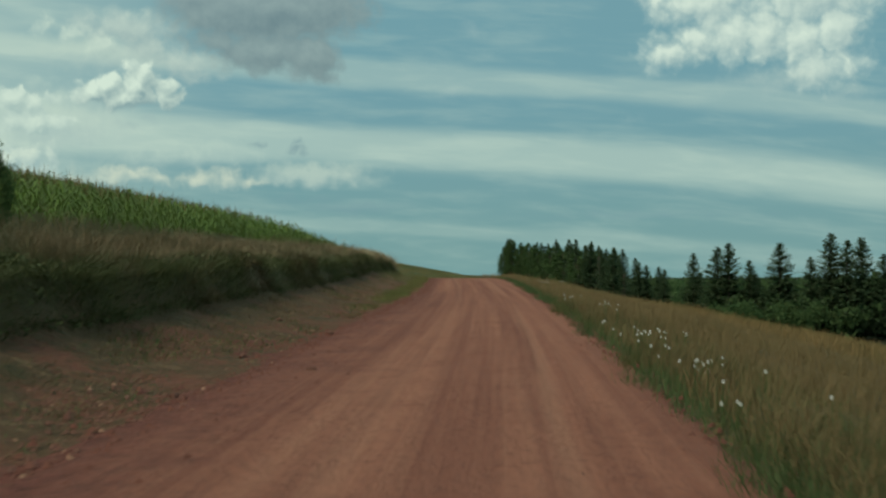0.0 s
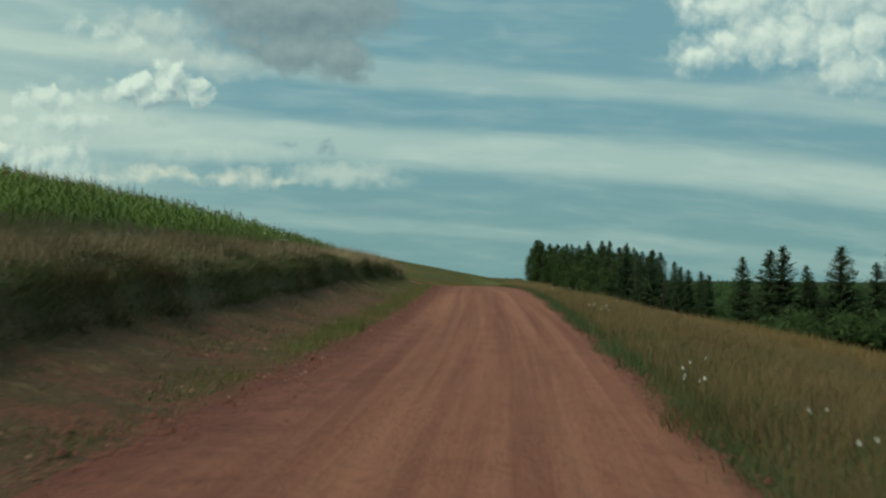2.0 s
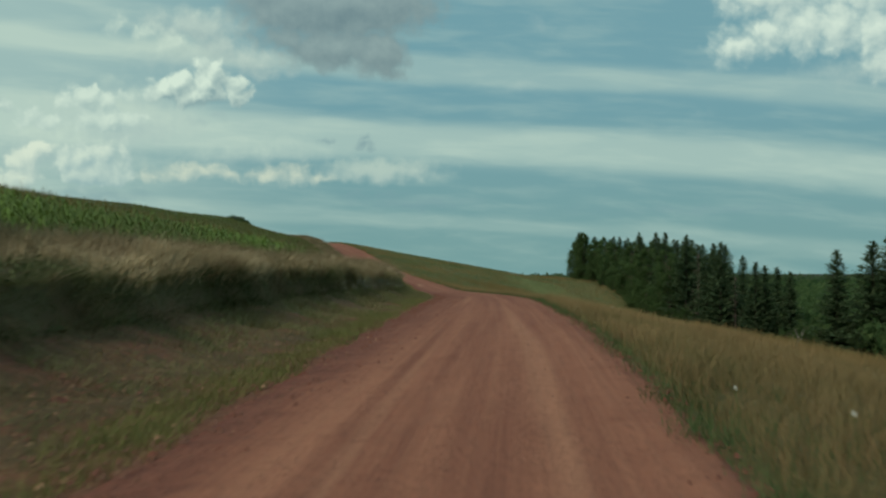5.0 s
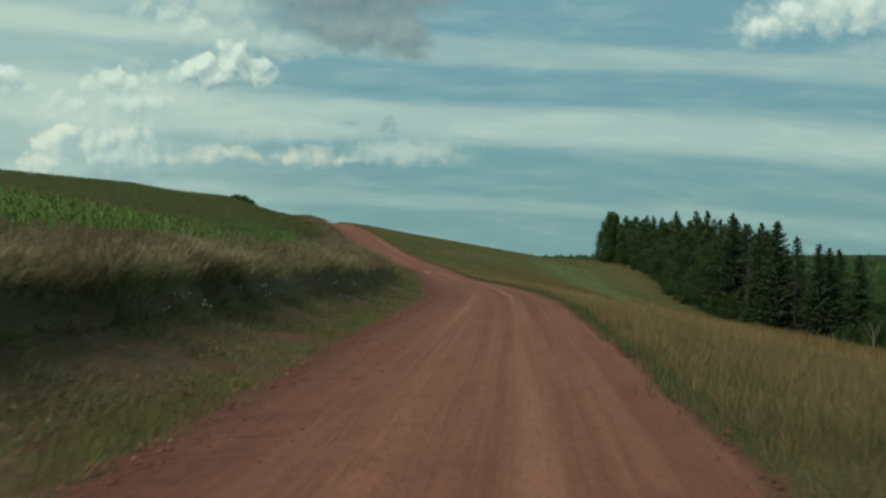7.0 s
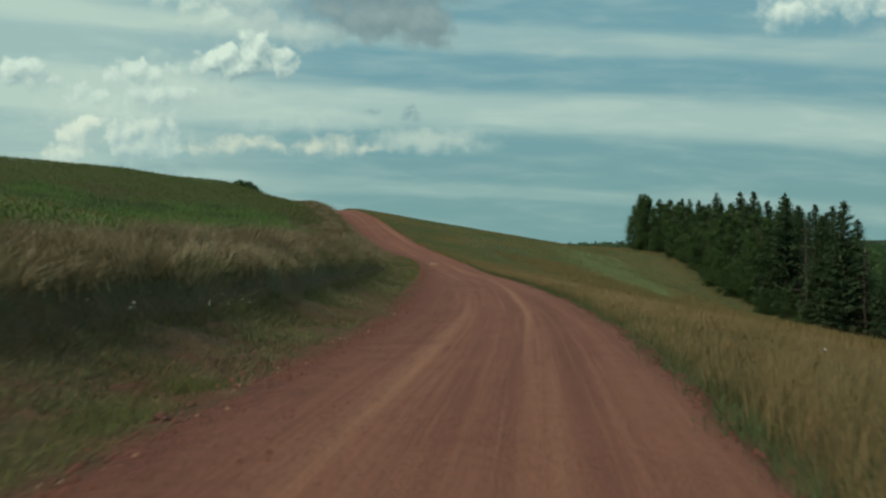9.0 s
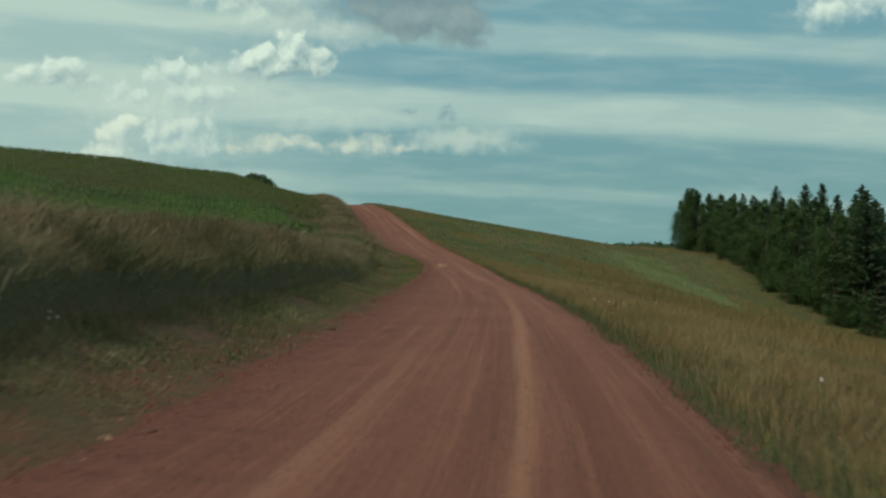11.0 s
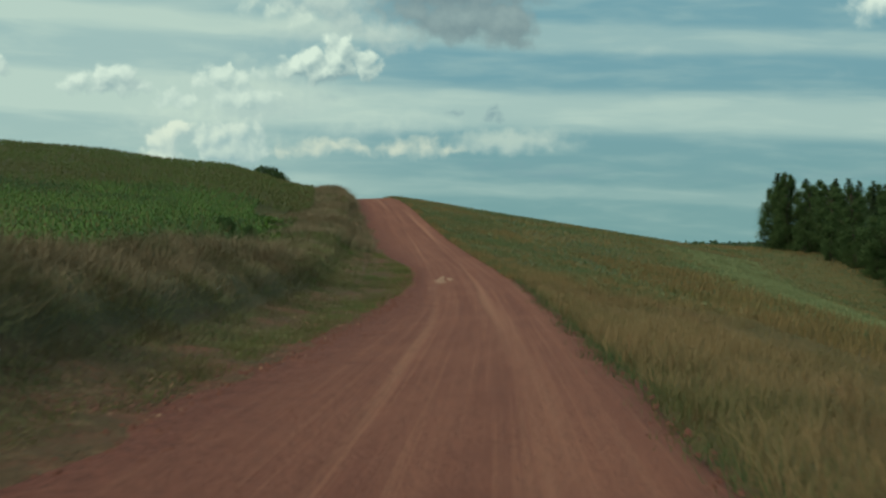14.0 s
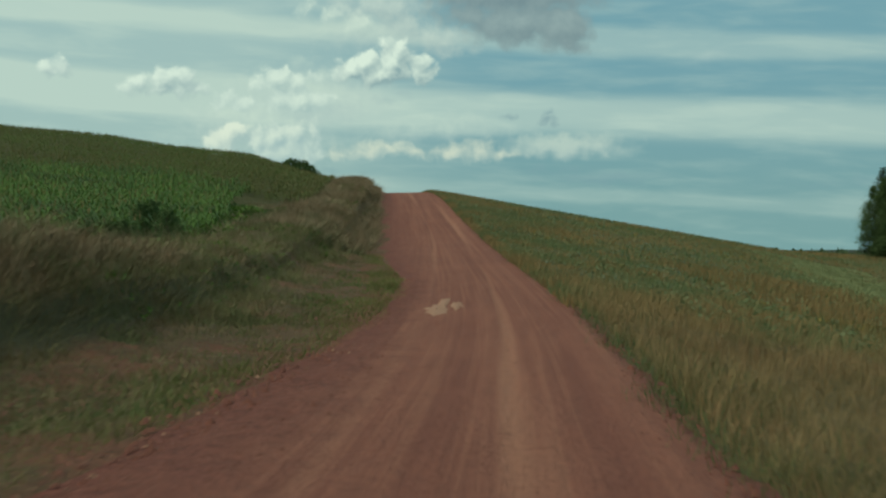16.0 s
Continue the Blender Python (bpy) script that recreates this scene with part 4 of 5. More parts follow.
# ---- stones ----
def stone_mesh(seed):
    bm = bmesh.new()
    bmesh.ops.create_icosphere(bm, subdivisions=2, radius=1.0)
    for v in bm.verts:
        v.co *= 0.8 + 0.45 * noise.noise(v.co * 1.3 + Vector((seed * 7.1, 0, 0)))
        v.co.z *= 0.62
    me = bpy.data.meshes.new("rock")
    bm.to_mesh(me)
    bm.free()
    me.materials.append(m_stone)
    return me


rock_meshes = [stone_mesh(i) for i in range(5)]


def gravel(name, label, n, u0, u1, y0, y1, size, keep=None, mat=None):
    x, y, u = scatter(n, u0, u1, y0, y1)
    if keep is not None:
        ok = keep(x, y, u)
        x, y = x[ok], y[ok]
    n = len(x)
    s = size[0] + (size[1] - size[0]) * rng.random(n) ** 3
    a = rng.random((n, 1)) * 6.28 + np.arange(4) * 1.57 + rng.random((n, 4)) * 0.8
    z = height(x, y) + 0.012
    ring = np.stack([x[:, None] + np.cos(a) * s[:, None], y[:, None] + np.sin(a) * s[:, None], np.repeat(z[:, None] - 0.01, 4, 1)], -1)
    top = np.stack([x + 0.3 * s * rng.standard_normal(n), y + 0.3 * s * rng.standard_normal(n), z + s * (0.5 + 0.5 * rng.random(n))], -1)[:, None]
    v = np.concatenate([ring, top], 1).reshape(-1, 3)
    o = np.arange(n)[:, None] * 5
    t = np.stack([o + [0, 1, 4], o + [1, 2, 4], o + [2, 3, 4], o + [3, 0, 4]], 1).reshape(-1, 3)
    me = loose(name, v, t, np.repeat(rng.random(n), 5), np.zeros(5 * n), [mat or m_stone])
    return tagged(new(name, me), label, "gravel", kind="stuff")


gravel("loose_gravel", "loose red stones along the shoulder of the road", 34000, -4.4, -1.0, 0, 200, (0.008, 0.040),
       keep=lambda x, y, u: rng.random(len(x)) < np.exp(-((u + half_left(y) + 0.3) / 0.8) ** 2) * (0.3 + ripple(x, y, 0.6, 1.0)))
gravel("loose_gravel", "clods and stones strewn over the bare verge", 7000, -4.9, -1.6, 0, 64, (0.006, 0.036),
       keep=lambda x, y, u: rng.random(len(x)) < 0.25 + 0.75 * ripple(x, y, 0.8, 4.0))
gravel("loose_gravel", "clods and stones strewn over the bare verge", 9000, -4.4, -1.7, 82, 178, (0.008, 0.030),
       keep=lambda x, y, u: u < -1.8 - 0.6 * rng.random(len(x)))
gravel("loose_gravel", "dark red clods along the churned edge of the road", 30000, -4.0, -1.1, -2, 184, (0.012, 0.065), mat=m_clod,
       keep=lambda x, y, u: rng.random(len(x)) < np.exp(-((u + half_left(y) - 0.7) / 0.7) ** 2) * (0.25 + ripple(x, y, 0.7, 3.0)) * (1 - 0.7 * ramp(y, 36, 50) * (1 - ramp(y, 78, 92))))
gravel("loose_gravel", "pale stones scattered on the red shoulder", 1500, -4.2, -1.6, -2, 185, (0.010, 0.04), mat=m_sand)
gravel("loose_gravel", "crumbled clods along the grassy edge of the road", 5000, 1.75, 2.4, -2, 200, (0.010, 0.05), mat=m_clod)
gravel("loose_gravel", "pale gravel scattered round the sandy patches", 700, -1.2, 0.05, 188.6, 194.6, (0.008, 0.030), mat=m_sand,
       keep=lambda x, y, u: rng.random(len(x)) < np.exp(-((u + 0.55) / 0.45) ** 2 - ((y - 191.6) / 2.0) ** 2))
gravel("loose_gravel", "small red stones on the dirt road", 9000, -3.0, 2.0, 0, 200, (0.008, 0.032))


def rock(u, y, size, i):
    x = float(road_x(y)) + u
    ob = new("rock", rock_meshes[i % 5])
    ob.matrix_world = Matrix.LocRotScale((x, y, float(height(x, y)) + size * 0.3), Euler((0, 0, i * 1.9)), (size, size * 0.8, size))
    tagged(ob, "reddish sandstone rock lying on the dirt shoulder", "rock", "rocks on the shoulder")


for i, (u, y, s) in enumerate(((-1.80, 14.4, 0.10), (-3.2, 16.8, 0.10), (-2.6, 21.5, 0.09), (-3.4, 27, 0.08), (-2.9, 12.2, 0.07), (-4.0, 24, 0.08), (-2.4, 36, 0.07),
                               (-3.3, 44, 0.09), (-2.7, 78, 0.08), (-3.2, 84, 0.09), (-2.9, 101, 0.10), (-3.5, 104, 0.08), (-3.0, 133, 0.10), (-2.7, 138, 0.09), (-3.4, 146, 0.09),
                               (-2.5, 120, 0.07), (-3.1, 129, 0.09), (-3.7, 152, 0.08))):
    rock(u, y, s, i)


def gravel_patch(u, y, lx, ly):
    """A low spread of pale gravel: rings of points laid on the road."""
    cx0 = float(road_x(y)) + u
    verts, tris, rings, segs = [], [], 6, 26
    for i in range(rings + 1):
        for j in range(segs):
            f, a = i / rings, 6.283 * j / segs
            k = 1 + 0.9 * noise.noise(Vector((math.cos(a) * 2.2, math.sin(a) * 2.2, y)))
            py = y + math.sin(a) * ly * f * k
            px = cx0 + math.cos(a) * lx * f * k + float(road_x(py) - road_x(y))
            verts.append((px, py, float(height(px, py)) + 0.05 - 0.02 * f ** 4 + 0.006 * noise.noise(Vector((px * 5, py * 5, 0)))))
    for i in range(rings):
        for j in range(segs):
            p, q = i * segs + j, i * segs + (j + 1) % segs
            tris += [(p, q, q + segs), (p, q + segs, p + segs)]
    me = loose("gravel_patch", np.array(verts), np.array(tris), np.full(len(verts), 0.5), np.zeros(len(verts)), [m_sand])
    tagged(new("gravel_patch", me), "pale sandy gravel spread across the wheel track", "gravel patch", "pale gravel patches", "structure")


gravel_patch(-0.74, 190.9, 0.27, 1.1)
gravel_patch(-0.60, 192.6, 0.12, 1.4)
gravel_patch(-0.30, 192.0, 0.13, 0.9)


# ---- wild flowers ----
def flower(x, y, tall, seed, heads=1, small_head=1.0):
    r = random.Random(seed)
    base = new("wild_flower")
    z = float(height(x, y))
    base.matrix_world = pose(x, y, z, 0, 0, r.uniform(0, 360))
    for h in range(heads):
        dx, dy, ht = (r.uniform(-0.12, 0.12), r.uniform(-0.12, 0.12), tall * r.uniform(0.8, 1.05)) if heads > 1 else (0.03, 0.02, tall)
        v, t = [], []
        n = 11
        rad = r.uniform(0.009, 0.014) * small_head
        for i in range(n):
            a = 6.283 * i / n + r.uniform(-0.2, 0.2)
            q = rad * r.uniform(0.75, 1.1)
            c = Vector((dx + math.cos(a) * q * 0.62, dy + math.sin(a) * q * 0.62, ht + 0.012 * math.cos(i * 2.1)))
            s = rad * 0.42
            o = len(v)
            v += [c + Vector((s, 0, 0.006)), c + Vector((0, s, -0.006)), c + Vector((-s, 0, 0.006)), c + Vector((0, -s, -0.006)), c + Vector((0, 0, 0.016))]
            t += [(o, o + 1, o + 4), (o + 1, o + 2, o + 4), (o + 2, o + 3, o + 4), (o + 3, o, o + 4)]
        head = new("flower_head", loose("flower_head", np.array([tuple(p) for p in v]), np.array(t), np.full(len(v), r.random()), np.zeros(len(v)), [m_petal]))
        head.parent = base
        head["label"] = "flat white umbel"
        w = 0.005
        pts = [(0, 0, 0), (dx * 0.3, dy * 0.3, ht * 0.5), (dx, dy, ht)]
        v, t = [], []
        for p in pts:
            for i in range(3):
                a = 2.094 * i
                v.append((p[0] + w * math.cos(a), p[1] + w * math.sin(a), p[2]))
        for s in range(2):
            for i in range(3):
                a, b = 3 * s + i, 3 * s + (i + 1) % 3
                t += [(a, b, b + 3), (a, b + 3, a + 3)]
        st = new("stem", loose("stem", np.array(v), np.array(t), np.full(len(v), r.random()), np.zeros(len(v)), [m_stem]))
        st.parent = base
    tagged(base, "white wild carrot flowering in the roadside grass", "flower", "roadside flowers")


fr = random.Random(11)
spots = []
for i in range(22):
    spots.append((fr.gauss(2.75, 0.30), fr.uniform(12.5, 21.5), 0.3))
for i in range(6):
    spots.append((fr.gauss(2.7, 0.35), fr.uniform(29.3, 33.6), 0.36))
for i in range(4):
    spots.append((fr.gauss(2.7, 0.4), fr.uniform(22.0, 26.5), 0.42))
for i in range(7):
    spots.append((fr.uniform(2.3, 3.6), fr.uniform(9.0, 13.0), 0.42))
for i in range(7):
    spots.append((fr.uniform(2.4, 4.5), fr.uniform(40, 60), 0.45))
for i in range(5):
    spots.append((fr.uniform(2.2, 5.5), fr.uniform(70, 185), 0.4))
for i in range(6):
    spots.append((fr.uniform(-6.2, -5.6), fr.uniform(50.9, 52.2), 0.8))
for i in range(14):
    spots.append((fr.uniform(-5.2, -4.6), fr.uniform(88, 97), 0.4))
for i in range(8):
    spots.append((fr.uniform(-5.4, -4.6), fr.uniform(105, 112), 0.4))
for i in range(7):
    spots.append((fr.uniform(-6.0, -4.6), fr.uniform(15, 170), 0.45))
for i, (u, y, h) in enumerate(spots):
    flower(float(road_x(y)) + u, y, h * fr.uniform(0.8, 1.2), i, 1 if i % 3 or (u > 0 and y > 60) else 3, 1.0 if u > 0 else 1.2 if h > 0.7 else 0.7)


# ---- trees ----
def tube(points, radii, sides=7):
    v, t = [], []
    for i, (p, r) in enumerate(zip(points, radii)):
        for s in range(sides):
            a = 6.283 * s / sides
            v.append((p[0] + r * math.cos(a), p[1] + r * math.sin(a), p[2]))
    for i in range(len(points) - 1):
        for s in range(sides):
            a, b = i * sides + s, i * sides + (s + 1) % sides
            t += [(a, b, b + sides), (a, b + sides, a + sides)]
    return np.array(v), np.array(t)


def part(name, verts, tris, mat, parent, tone=None, label=""):
    me = loose(name, verts, tris, np.full(len(verts), 0.5) if tone is None else tone, np.zeros(len(verts)), [mat])
    ob = new(name, me)
    ob.parent = parent
    if label:
        ob["label"] = label
    return ob


def spruce(seed, tall=12.0, spread=0.19, mat=None, gap=0.36, fill=6, bare=False):
    r = np.random.default_rng(seed)
    tree = new("spruce_tree")
    v, t = tube([(0, 0, -0.5), (0.03, 0, tall * 0.4), (0, 0.02, tall * 0.98)], [tall * 0.016, tall * 0.010, 0.015])
    part("trunk", v, t, m_bark, tree)
    vs, ts, tone, off = [], [], [], 0
    lean = r.normal(0, 0.25, 24)
    z = tall * 0.05
    while z < tall * 0.985:
        f = z / tall
        env = spread * tall * min(1.0, 0.6 + 2.5 * f) * (1 - f) ** 0.72 * (1 + 0.16 * lean[int(f * 23)]) + 0.10
        nb = int(7 + 8 * (1 - f))
        for b in range(nb):
            a = r.random() * 6.283
            ln = env * r.uniform(0.55, 1.18)
            rise = 0.35 - 0.75 * (1 - f)
            nt = max(2, int(fill * (0.4 + ln / (spread * tall))))
            s = (np.arange(nt) + r.random(nt)) / nt
            px, py = np.cos(a) * ln * s, np.sin(a) * ln * s
            pz = z + r.normal(0, 0.08) + ln * (rise * s * 0.55 + 0.22 * s * s)
            c = np.stack([px, py, pz], -1)
            sz = (0.105 + 0.115 * (1 - f)) * r.uniform(0.8, 1.35, nt) * tall / 12 * (0.35 if bare else 1.0)
            yaw = a + r.normal(0, 0.7, nt)
            droop = r.uniform(-0.75, 0.15, nt)
            d = np.stack([np.cos(yaw), np.sin(yaw), droop], -1) * sz[:, None] * (2.2 if bare else 1.25)
            w = np.stack([-np.sin(yaw), np.cos(yaw), r.normal(0, 0.35, nt)], -1) * sz[:, None] * 0.55
            vs.append(np.stack([c - d * 0.5, c + w, c + d, c - w], 1).reshape(-1, 3))
            o = np.arange(nt)[:, None] * 4 + off
            ts.append(np.stack([o + [0, 1, 2], o + [0, 2, 3]], 1).reshape(-1, 3))
            tone.append(np.repeat(r.random(nt), 4))
            off += 4 * nt
        z += gap * (0.6 + 0.6 * (1 - f)) * tall / 12
    vs.append(np.array([(0.12, 0, tall * 0.95), (-0.06, 0.10, tall * 0.95), (-0.06, -0.10, tall * 0.95), (0, 0, tall * 1.01)]))
    ts.append(np.array([(0, 1, 3), (1, 2, 3), (2, 0, 3)]) + off)
    tone.append(np.full(4, 0.5))
    part("crown", np.concatenate(vs), np.concatenate(ts), mat or m_spruce, tree, np.concatenate(tone))
    return tree


def broadleaf(seed, tall=11.0, spread=0.28, leaves=24000, mat=None, low=0.03, size=0.088, name="broadleaf_tree"):
    r = np.random.default_rng(seed)
    tree = new(name)
    v, t = tube([(0, 0, -0.5), (0.1, 0.05, tall * 0.35), (0.0, 0.1, tall * 0.75)], [tall * 0.016, tall * 0.011, tall * 0.004])
    part("trunk", v, t, m_bark, tree)
    lobes = []
    n = 34
    for i in range(n):
        f = low + (1 - low) * (i + 0.5) / n
        rad = spread * tall * (0.35 + 0.75 * math.sin(math.pi * min(1, (f - low) / (1 - low) * 0.85 + 0.12))) * (1.15 - 0.45 * f)
        a = i * 2.4 + r.random()
        q = rad * r.uniform(0.3, 1.0)
        lobes.append((math.cos(a) * q, math.sin(a) * q, f * tall * 0.9, rad * r.uniform(0.30, 0.48)))
    lv, lt, off = [], [], 0
    for x, y, z, rad in lobes:
        z0 = max(tall * 0.15, z - tall * 0.16)
        v, t = tube([(0.03, 0.03, z0), (x * 0.6, y * 0.6, z - rad * 0.3), (x, y, z)], [tall * 0.006, tall * 0.004, 0.01], 5)
        lv.append(v)
        lt.append(t + off)
        off += len(v)
    part("branchwork", np.concatenate(lv), np.concatenate(lt), m_bark, tree)
    k = r.integers(0, n, leaves)
    L = np.array(lobes)[k]
    d = r.standard_normal((leaves, 3))
    d /= np.linalg.norm(d, axis=1)[:, None]
    c = L[:, :3] + d * (L[:, 3] * (0.3 + 0.48 * np.abs(r.standard_normal(leaves))))[:, None] * np.array([1, 1, 1.15])
    p = r.standard_normal((leaves, 3))
    p /= np.linalg.norm(p, axis=1)[:, None]
    q = np.cross(p, d)
    s = (size * tall / 11 * (0.6 + 0.8 * r.random(leaves)))[:, None]
    v = np.stack([c - p * s, c + q * s * 0.6, c + p * s, c - q * s * 0.6], 1).reshape(-1, 3)
    o = np.arange(leaves)[:, None] * 4
    t = np.stack([o + [0, 1, 2], o + [0, 2, 3]], 1).reshape(-1, 3)
    part("crown", v, t, mat or m_leaf, tree, np.repeat(r.random(leaves), 4))
    return tree


SPRUCE = [spruce(s, 12.0, sp, None, 0.30, 22) for s, sp in ((1, 0.23), (2, 0.27), (3, 0.20), (4, 0.25))]
BROAD = [broadleaf(s, 11.0, sp) for s, sp in ((5, 0.26), (6, 0.30), (7, 0.23))]
DEAD = [spruce(9, 11.0, 0.14, m_dead, 0.5, 5, True)]
USED = set()


def plant(kind, i, x, y, top, label, wide=1.0, category="tree", group="trees at the edge of the wood"):
    src = kind[i % len(kind)]
    z = float(height(x, y))
    full = {"spruce_tree": 12.0, "broadleaf_tree": 11.0}.get(src.name.split(".")[0], 12.0)
    k = (top - z) / full
    m = Matrix.Translation((x, y, z)) @ Matrix.Rotation(i * 2.399, 4, "Z") @ Matrix.Diagonal((k * wide, k * wide, k, 1))
    if src.name in USED:
        ob = copy_thing(src, m @ Matrix.Diagonal((1 / src.scale.x, 1 / src.scale.y, 1 / src.scale.z, 1)))
    else:
        USED.add(src.name)
        src.matrix_basis = m
        ob = src
    tagged(ob, label, category, group)


S_LABEL, B_LABEL = "tall dark green spruce at the edge of the wood", "dense green broadleaf tree at the edge of the wood"
n = 0
# lone spruces down the slope
for x, y, top, w in ((42.3, 195, 4.0, 0.9), (45.2, 190, 4.9, 1.0), (46.6, 188, 5.6, 1.05), (49.7, 187, 2.7, 0.95), (53.7, 184, 5.4, 1.15), (58, 182, 3.1, 0.9),
                     (60.5, 180, 6.9, 1.1), (62.3, 178, 5.7, 1.0), (66, 182, 6.2, 1.1), (68, 178, 3.5, 1.0), (51.5, 190, 0.6, 1.2), (56, 188, 0.2, 1.3),
                     (36.0, 212, 2.6, 0.8), (37.5, 213, 2.1, 0.8), (40.5, 211, 1.3, 0.9), (31.9, 216, 5.5, 0.85), (30.6, 220, 3.9, 0.8), (30.7, 240, 6.6, 1.0),
                     (33.0, 228, 4.6, 0.9), (34.5, 222, 2.0, 1.0)):
    plant(SPRUCE, n, x, y, top, S_LABEL, w * 1.25)
    n += 1
# the thick end of the wood
for x, y, top in ((18.4, 306, 9.9), (21.0, 302, 9.0), (23.0, 297, 8.6), (24.2, 290, 8.5), (25.4, 283, 8.2), (26.2, 276, 8.0), (27.0, 269, 7.8), (27.8, 262, 7.5),
                  (28.6, 255, 7.2), (29.4, 248, 6.6)):
    pine = y in (283, 269, 255)
    plant(SPRUCE if pine else BROAD, n, x - 0.4, y, top - (0.7 if y < 292 else 0.0), S_LABEL if pine else B_LABEL, 1.0 if pine else 1.0 if y > 300 else 1.55 + 0.25 * math.sin(n * 1.7))
    if y in (283, 269, 262, 248):
        plant(SPRUCE, n + 5, x + 2.2, y - 2, top + 0.9, S_LABEL, 0.95)
    plant(SPRUCE if n % 2 else BROAD, n + 1, x + 5, y + 3, top - 0.5 + 0.5 * math.sin(n * 2.0), S_LABEL if n % 2 else B_LABEL, 1.1)
    plant(SPRUCE, n + 2, x + 10, y + 5, top - 0.8 + 0.5 * math.sin(n * 3.0), S_LABEL, 1.1)
    n += 3
for x, y, top in ((25.3, 311, 9.3), (36.8, 343, 7.4), (31, 330, 8.2), (45, 300, 5.5), (42, 280, 5.8), (40, 262, 5.0), (41, 246, 4.0), (43, 230, 2.0), (48, 216, 0.8), (55, 205, 0.5)):
    plant(SPRUCE, n, x, y, top, S_LABEL, 1.1)
    n += 1
# low growth that closes the foot of the wood
for i in range(28):
    f = i / 27
    x, y = float(np.interp(f, (0, 0.35, 0.6, 1), (18.5, 25.5, 31, 60))) + 0.8 * math.sin(i * 2.7) - 3, float(np.interp(f, (0, 0.35, 0.6, 1), (303, 260, 216, 176))) + 2 * math.sin(i * 1.3)
    plant(BROAD, n, x + 3, y + 3, float(height(x + 3, y + 3)) + 3.6 + 1.4 * math.sin(i * 4.1), "low leafy tree filling the foot of the wood", 1.6)
    n += 1
for x, y, top in ((17.4, 309, 10.1), (20.6, 305, 9.0), (23.4, 299, 8.3)):
    plant(SPRUCE, n, x, y, top, S_LABEL, 1.25)
    n += 1
for i, (x, y, hgt) in enumerate(((40, 201, 5.5), (43, 205, 5.0), (46, 199, 5.5), (41.5, 209, 4.5), (49, 203, 5.0), (44, 195, 4.0), (37, 205, 3.6))):
    plant(BROAD, n + i, x, y, float(height(x, y)) + hgt, "low leafy tree filling the foot of the wood", 1.3)
plant(BROAD, 40, 17.0, 308, 8.8, B_LABEL, 1.0)
plant(BROAD, 41, 18.1, 305, 10.8, B_LABEL, 1.0)
plant(DEAD, 0, 31.2, 231, 5.2, "bare grey dead spruce among green ones", 1.2)
plant(DEAD, 1, 33.6, 214, 1.5, "bare grey dead spruce among green ones", 1.2)

def bare_tree(x, y, tall):
    tree = new("bare_tree")
    v, t = tube([(0, 0, -0.3), (0.08, 0, tall * 0.35), (0.0, 0.1, tall * 0.6)], [0.10, 0.07, 0.045])
    part("trunk", v, t, m_bark_pale, tree)
    for i in range(7):
        a = i * 2.4
        z0 = tall * (0.35 + 0.09 * i * 0.45)
        ln = tall * (0.42 - 0.03 * i)
        v, t = tube([(0.05, 0.03, z0), (math.cos(a) * ln * 0.3, math.sin(a) * ln * 0.3, z0 + ln * 0.5), (math.cos(a) * ln * 0.5, math.sin(a) * ln * 0.5, z0 + ln)], [0.035, 0.024, 0.008], 5)
        part("limb", v, t, m_bark_pale, tree)
    tree.matrix_world = pose(x, y, float(height(x, y)), 0, 0, 40)
    tagged(tree, "bare pale-barked dead tree against the dark wood", "tree", "trees at the edge of the wood")


bare_tree(38.6, 199, 5.2)
bare_tree(36.2, 206, 3.6)

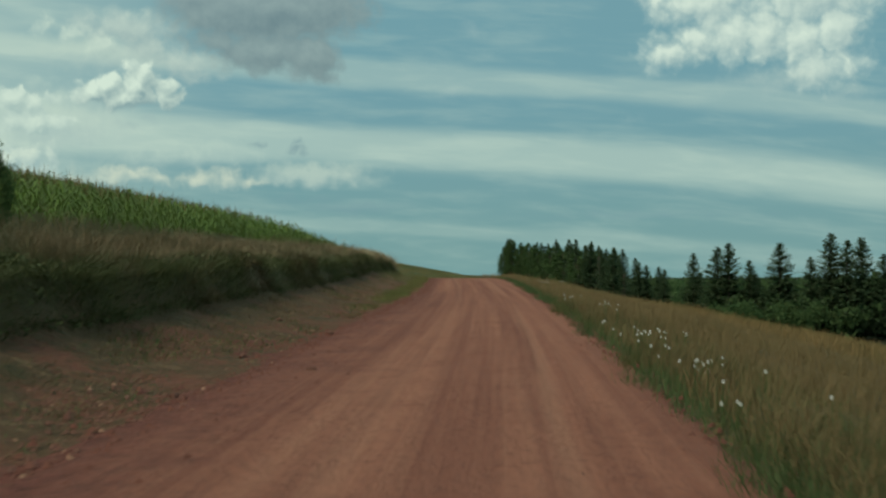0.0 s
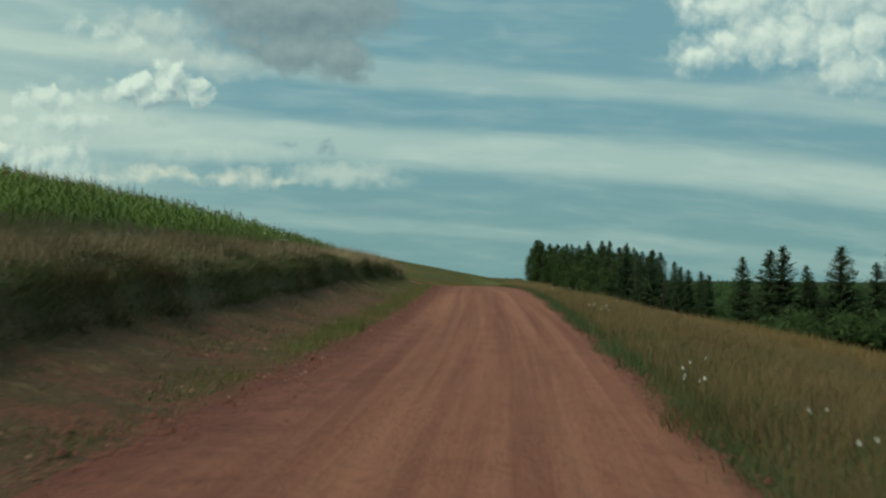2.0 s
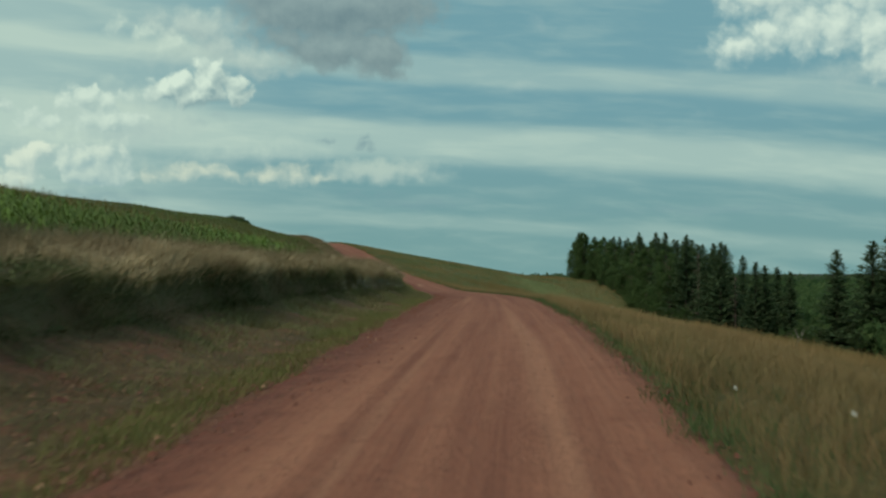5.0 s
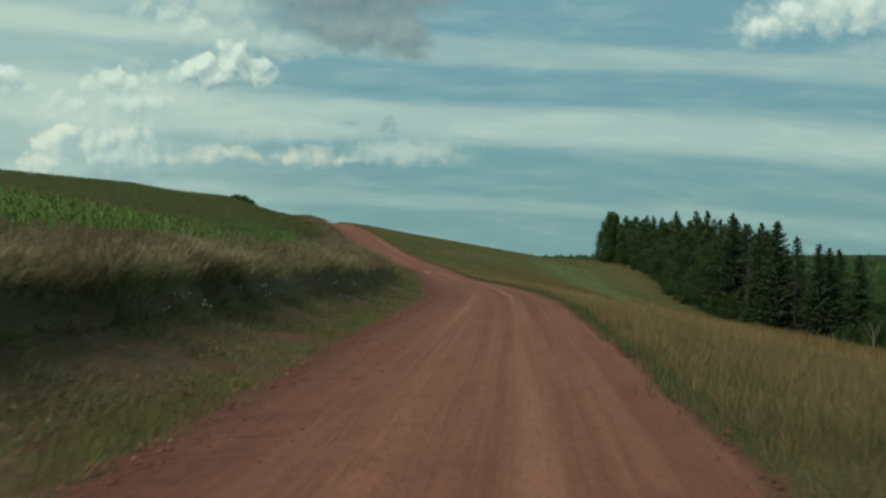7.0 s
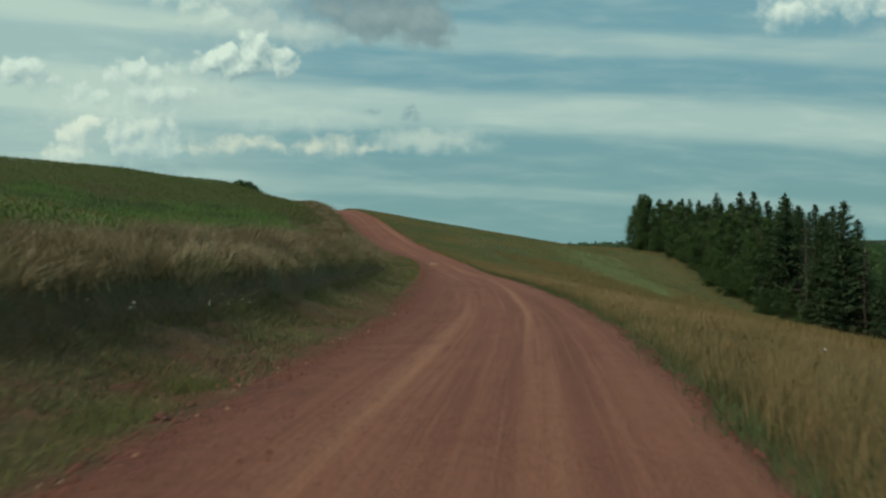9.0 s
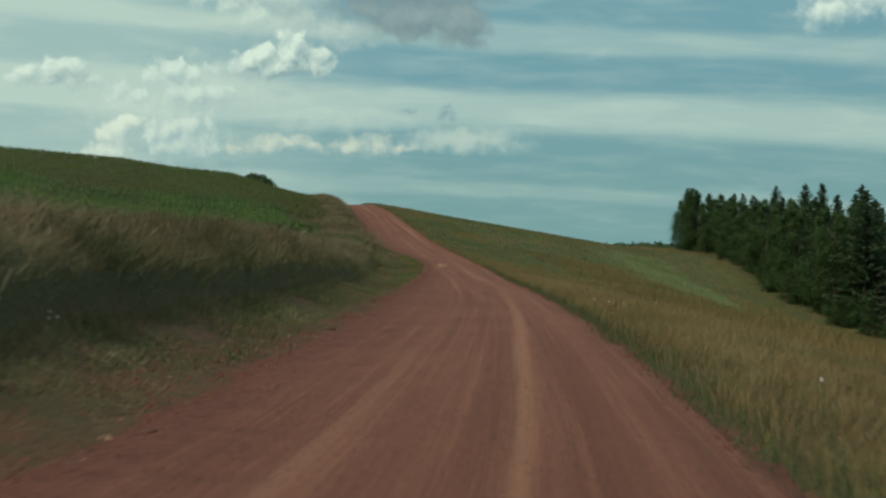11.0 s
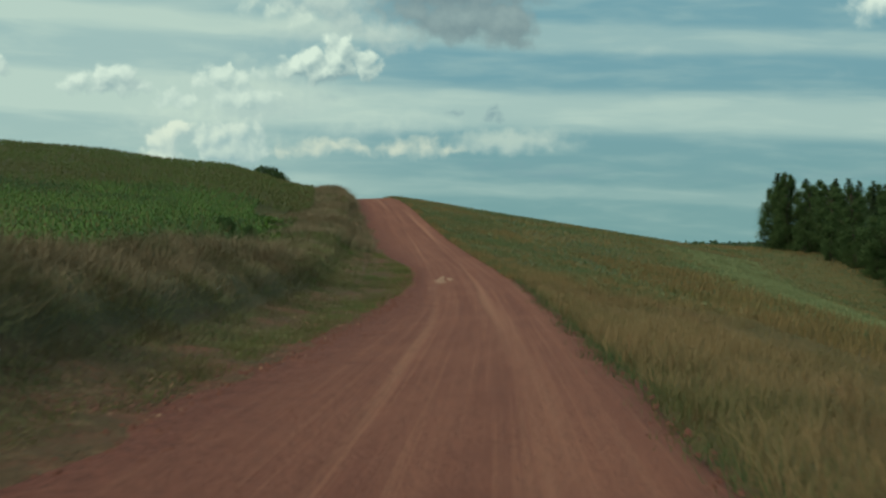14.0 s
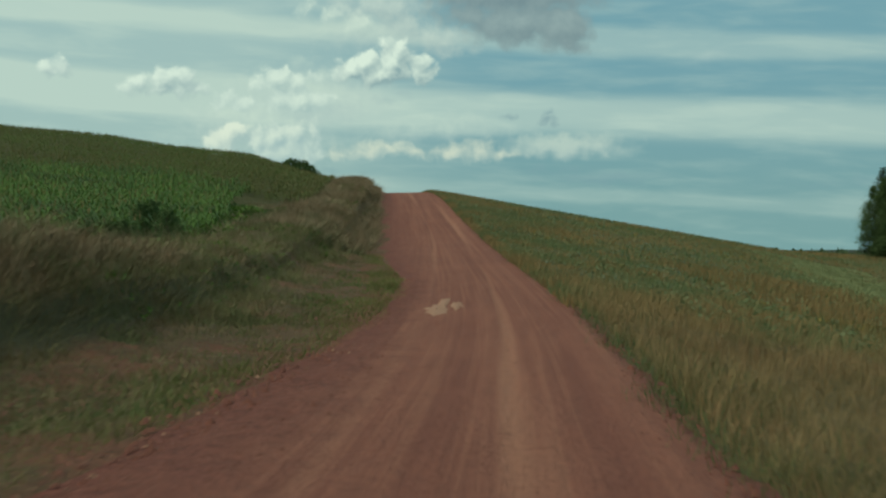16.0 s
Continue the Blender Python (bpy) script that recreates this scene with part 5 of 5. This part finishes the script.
# bushes
BUSH = [broadleaf(21, 11.0, 0.5, 4600, None, 0.02, 0.30, "bush"), broadleaf(22, 11.0, 0.42, 4400, None, 0.02, 0.30, "bush")]
for i, (x, y, top, w) in enumerate(((-77.0, 364, 16.4, 0.9), (-75.0, 362, 17.0, 0.95), (-73.0, 360, 17.2, 1.0), (-71.0, 359, 16.9, 1.0), (-69.2, 358, 15.8, 0.9), (-64.2, 352, 13.2, 0.4))):
    plant(BUSH, i, x, y, top, "dark green bush on the brow of the hill", w, "bush", "bushes by the field")
for i, (x, y, hgt, w) in enumerate(((-24.6, 209, 2.3, 0.7), (-22.0, 205, 2.0, 0.8), (-19.8, 197, 1.6, 0.9), (-27.0, 214, 1.8, 0.9), (-21.0, 200, 1.7, 0.9), (-23.4, 206, 2.3, 0.7), (-18.6, 192, 1.3, 1.1), (-41.8, 303, 1.0, 1.2))):
    plant(BUSH, i + 5, x, y, float(height(x, y)) + 0.78 * hgt, "dark green bush at the edge of the corn", w, "bush", "bushes by the field")
plant(BUSH, 13, -8.6, 21.8, 3.0, "thin bush standing on the bank above the road", 0.5, "bush", "bushes by the field")


# ---- far woods ----
def far_woods(name, label, n, x0, x1, y0, y1, top, size, mat):
    x = x0 + (x1 - x0) * rng.random(n)
    y = y0 + (y1 - y0) * rng.random(n)
    s = size * (0.6 + 0.8 * rng.random(n))
    z = np.maximum(top + 1.6 * rng.standard_normal(n) * 0.5 - s, height(x, y))
    vs, tone, ts, off = [], [], [], 0
    for i in range(26):
        d = rng.standard_normal((n, 3))
        d /= np.linalg.norm(d, axis=1)[:, None]
        c = np.stack([x, y, z], -1) + d * np.array([0.9, 0.9, 1.0]) * s[:, None]
        p = rng.standard_normal((n, 3)) * (s * 0.22)[:, None]
        q = rng.standard_normal((n, 3)) * (s * 0.22)[:, None]
        vs.append(np.stack([c - p, c + q, c + p], 1).reshape(-1, 3))
        ts.append(np.arange(3 * n).reshape(-1, 3) + off)
        tone.append(np.repeat(rng.random(n), 3))
        off += 3 * n
    v = np.concatenate(vs)
    me = loose(name, v, np.concatenate(ts), np.concatenate(tone), np.zeros(len(v)), [mat])
    return tagged(new(name, me), label, "wood", kind="stuff")


far_woods("far_wood", "dense mixed wood in the valley beyond the trees", 2600, 62, 260, 190, 520, -2.6, 3.2, m_leaf)
far_woods("far_wood", "distant dark tree line along the horizon", 900, -60, 900, 900, 1500, -3.0, 6.0, m_spruce)
far_woods("undergrowth", "leafy undergrowth below the lone spruces", 1900, 43, 66, 172, 300, -4.8, 1.1, m_leaf)
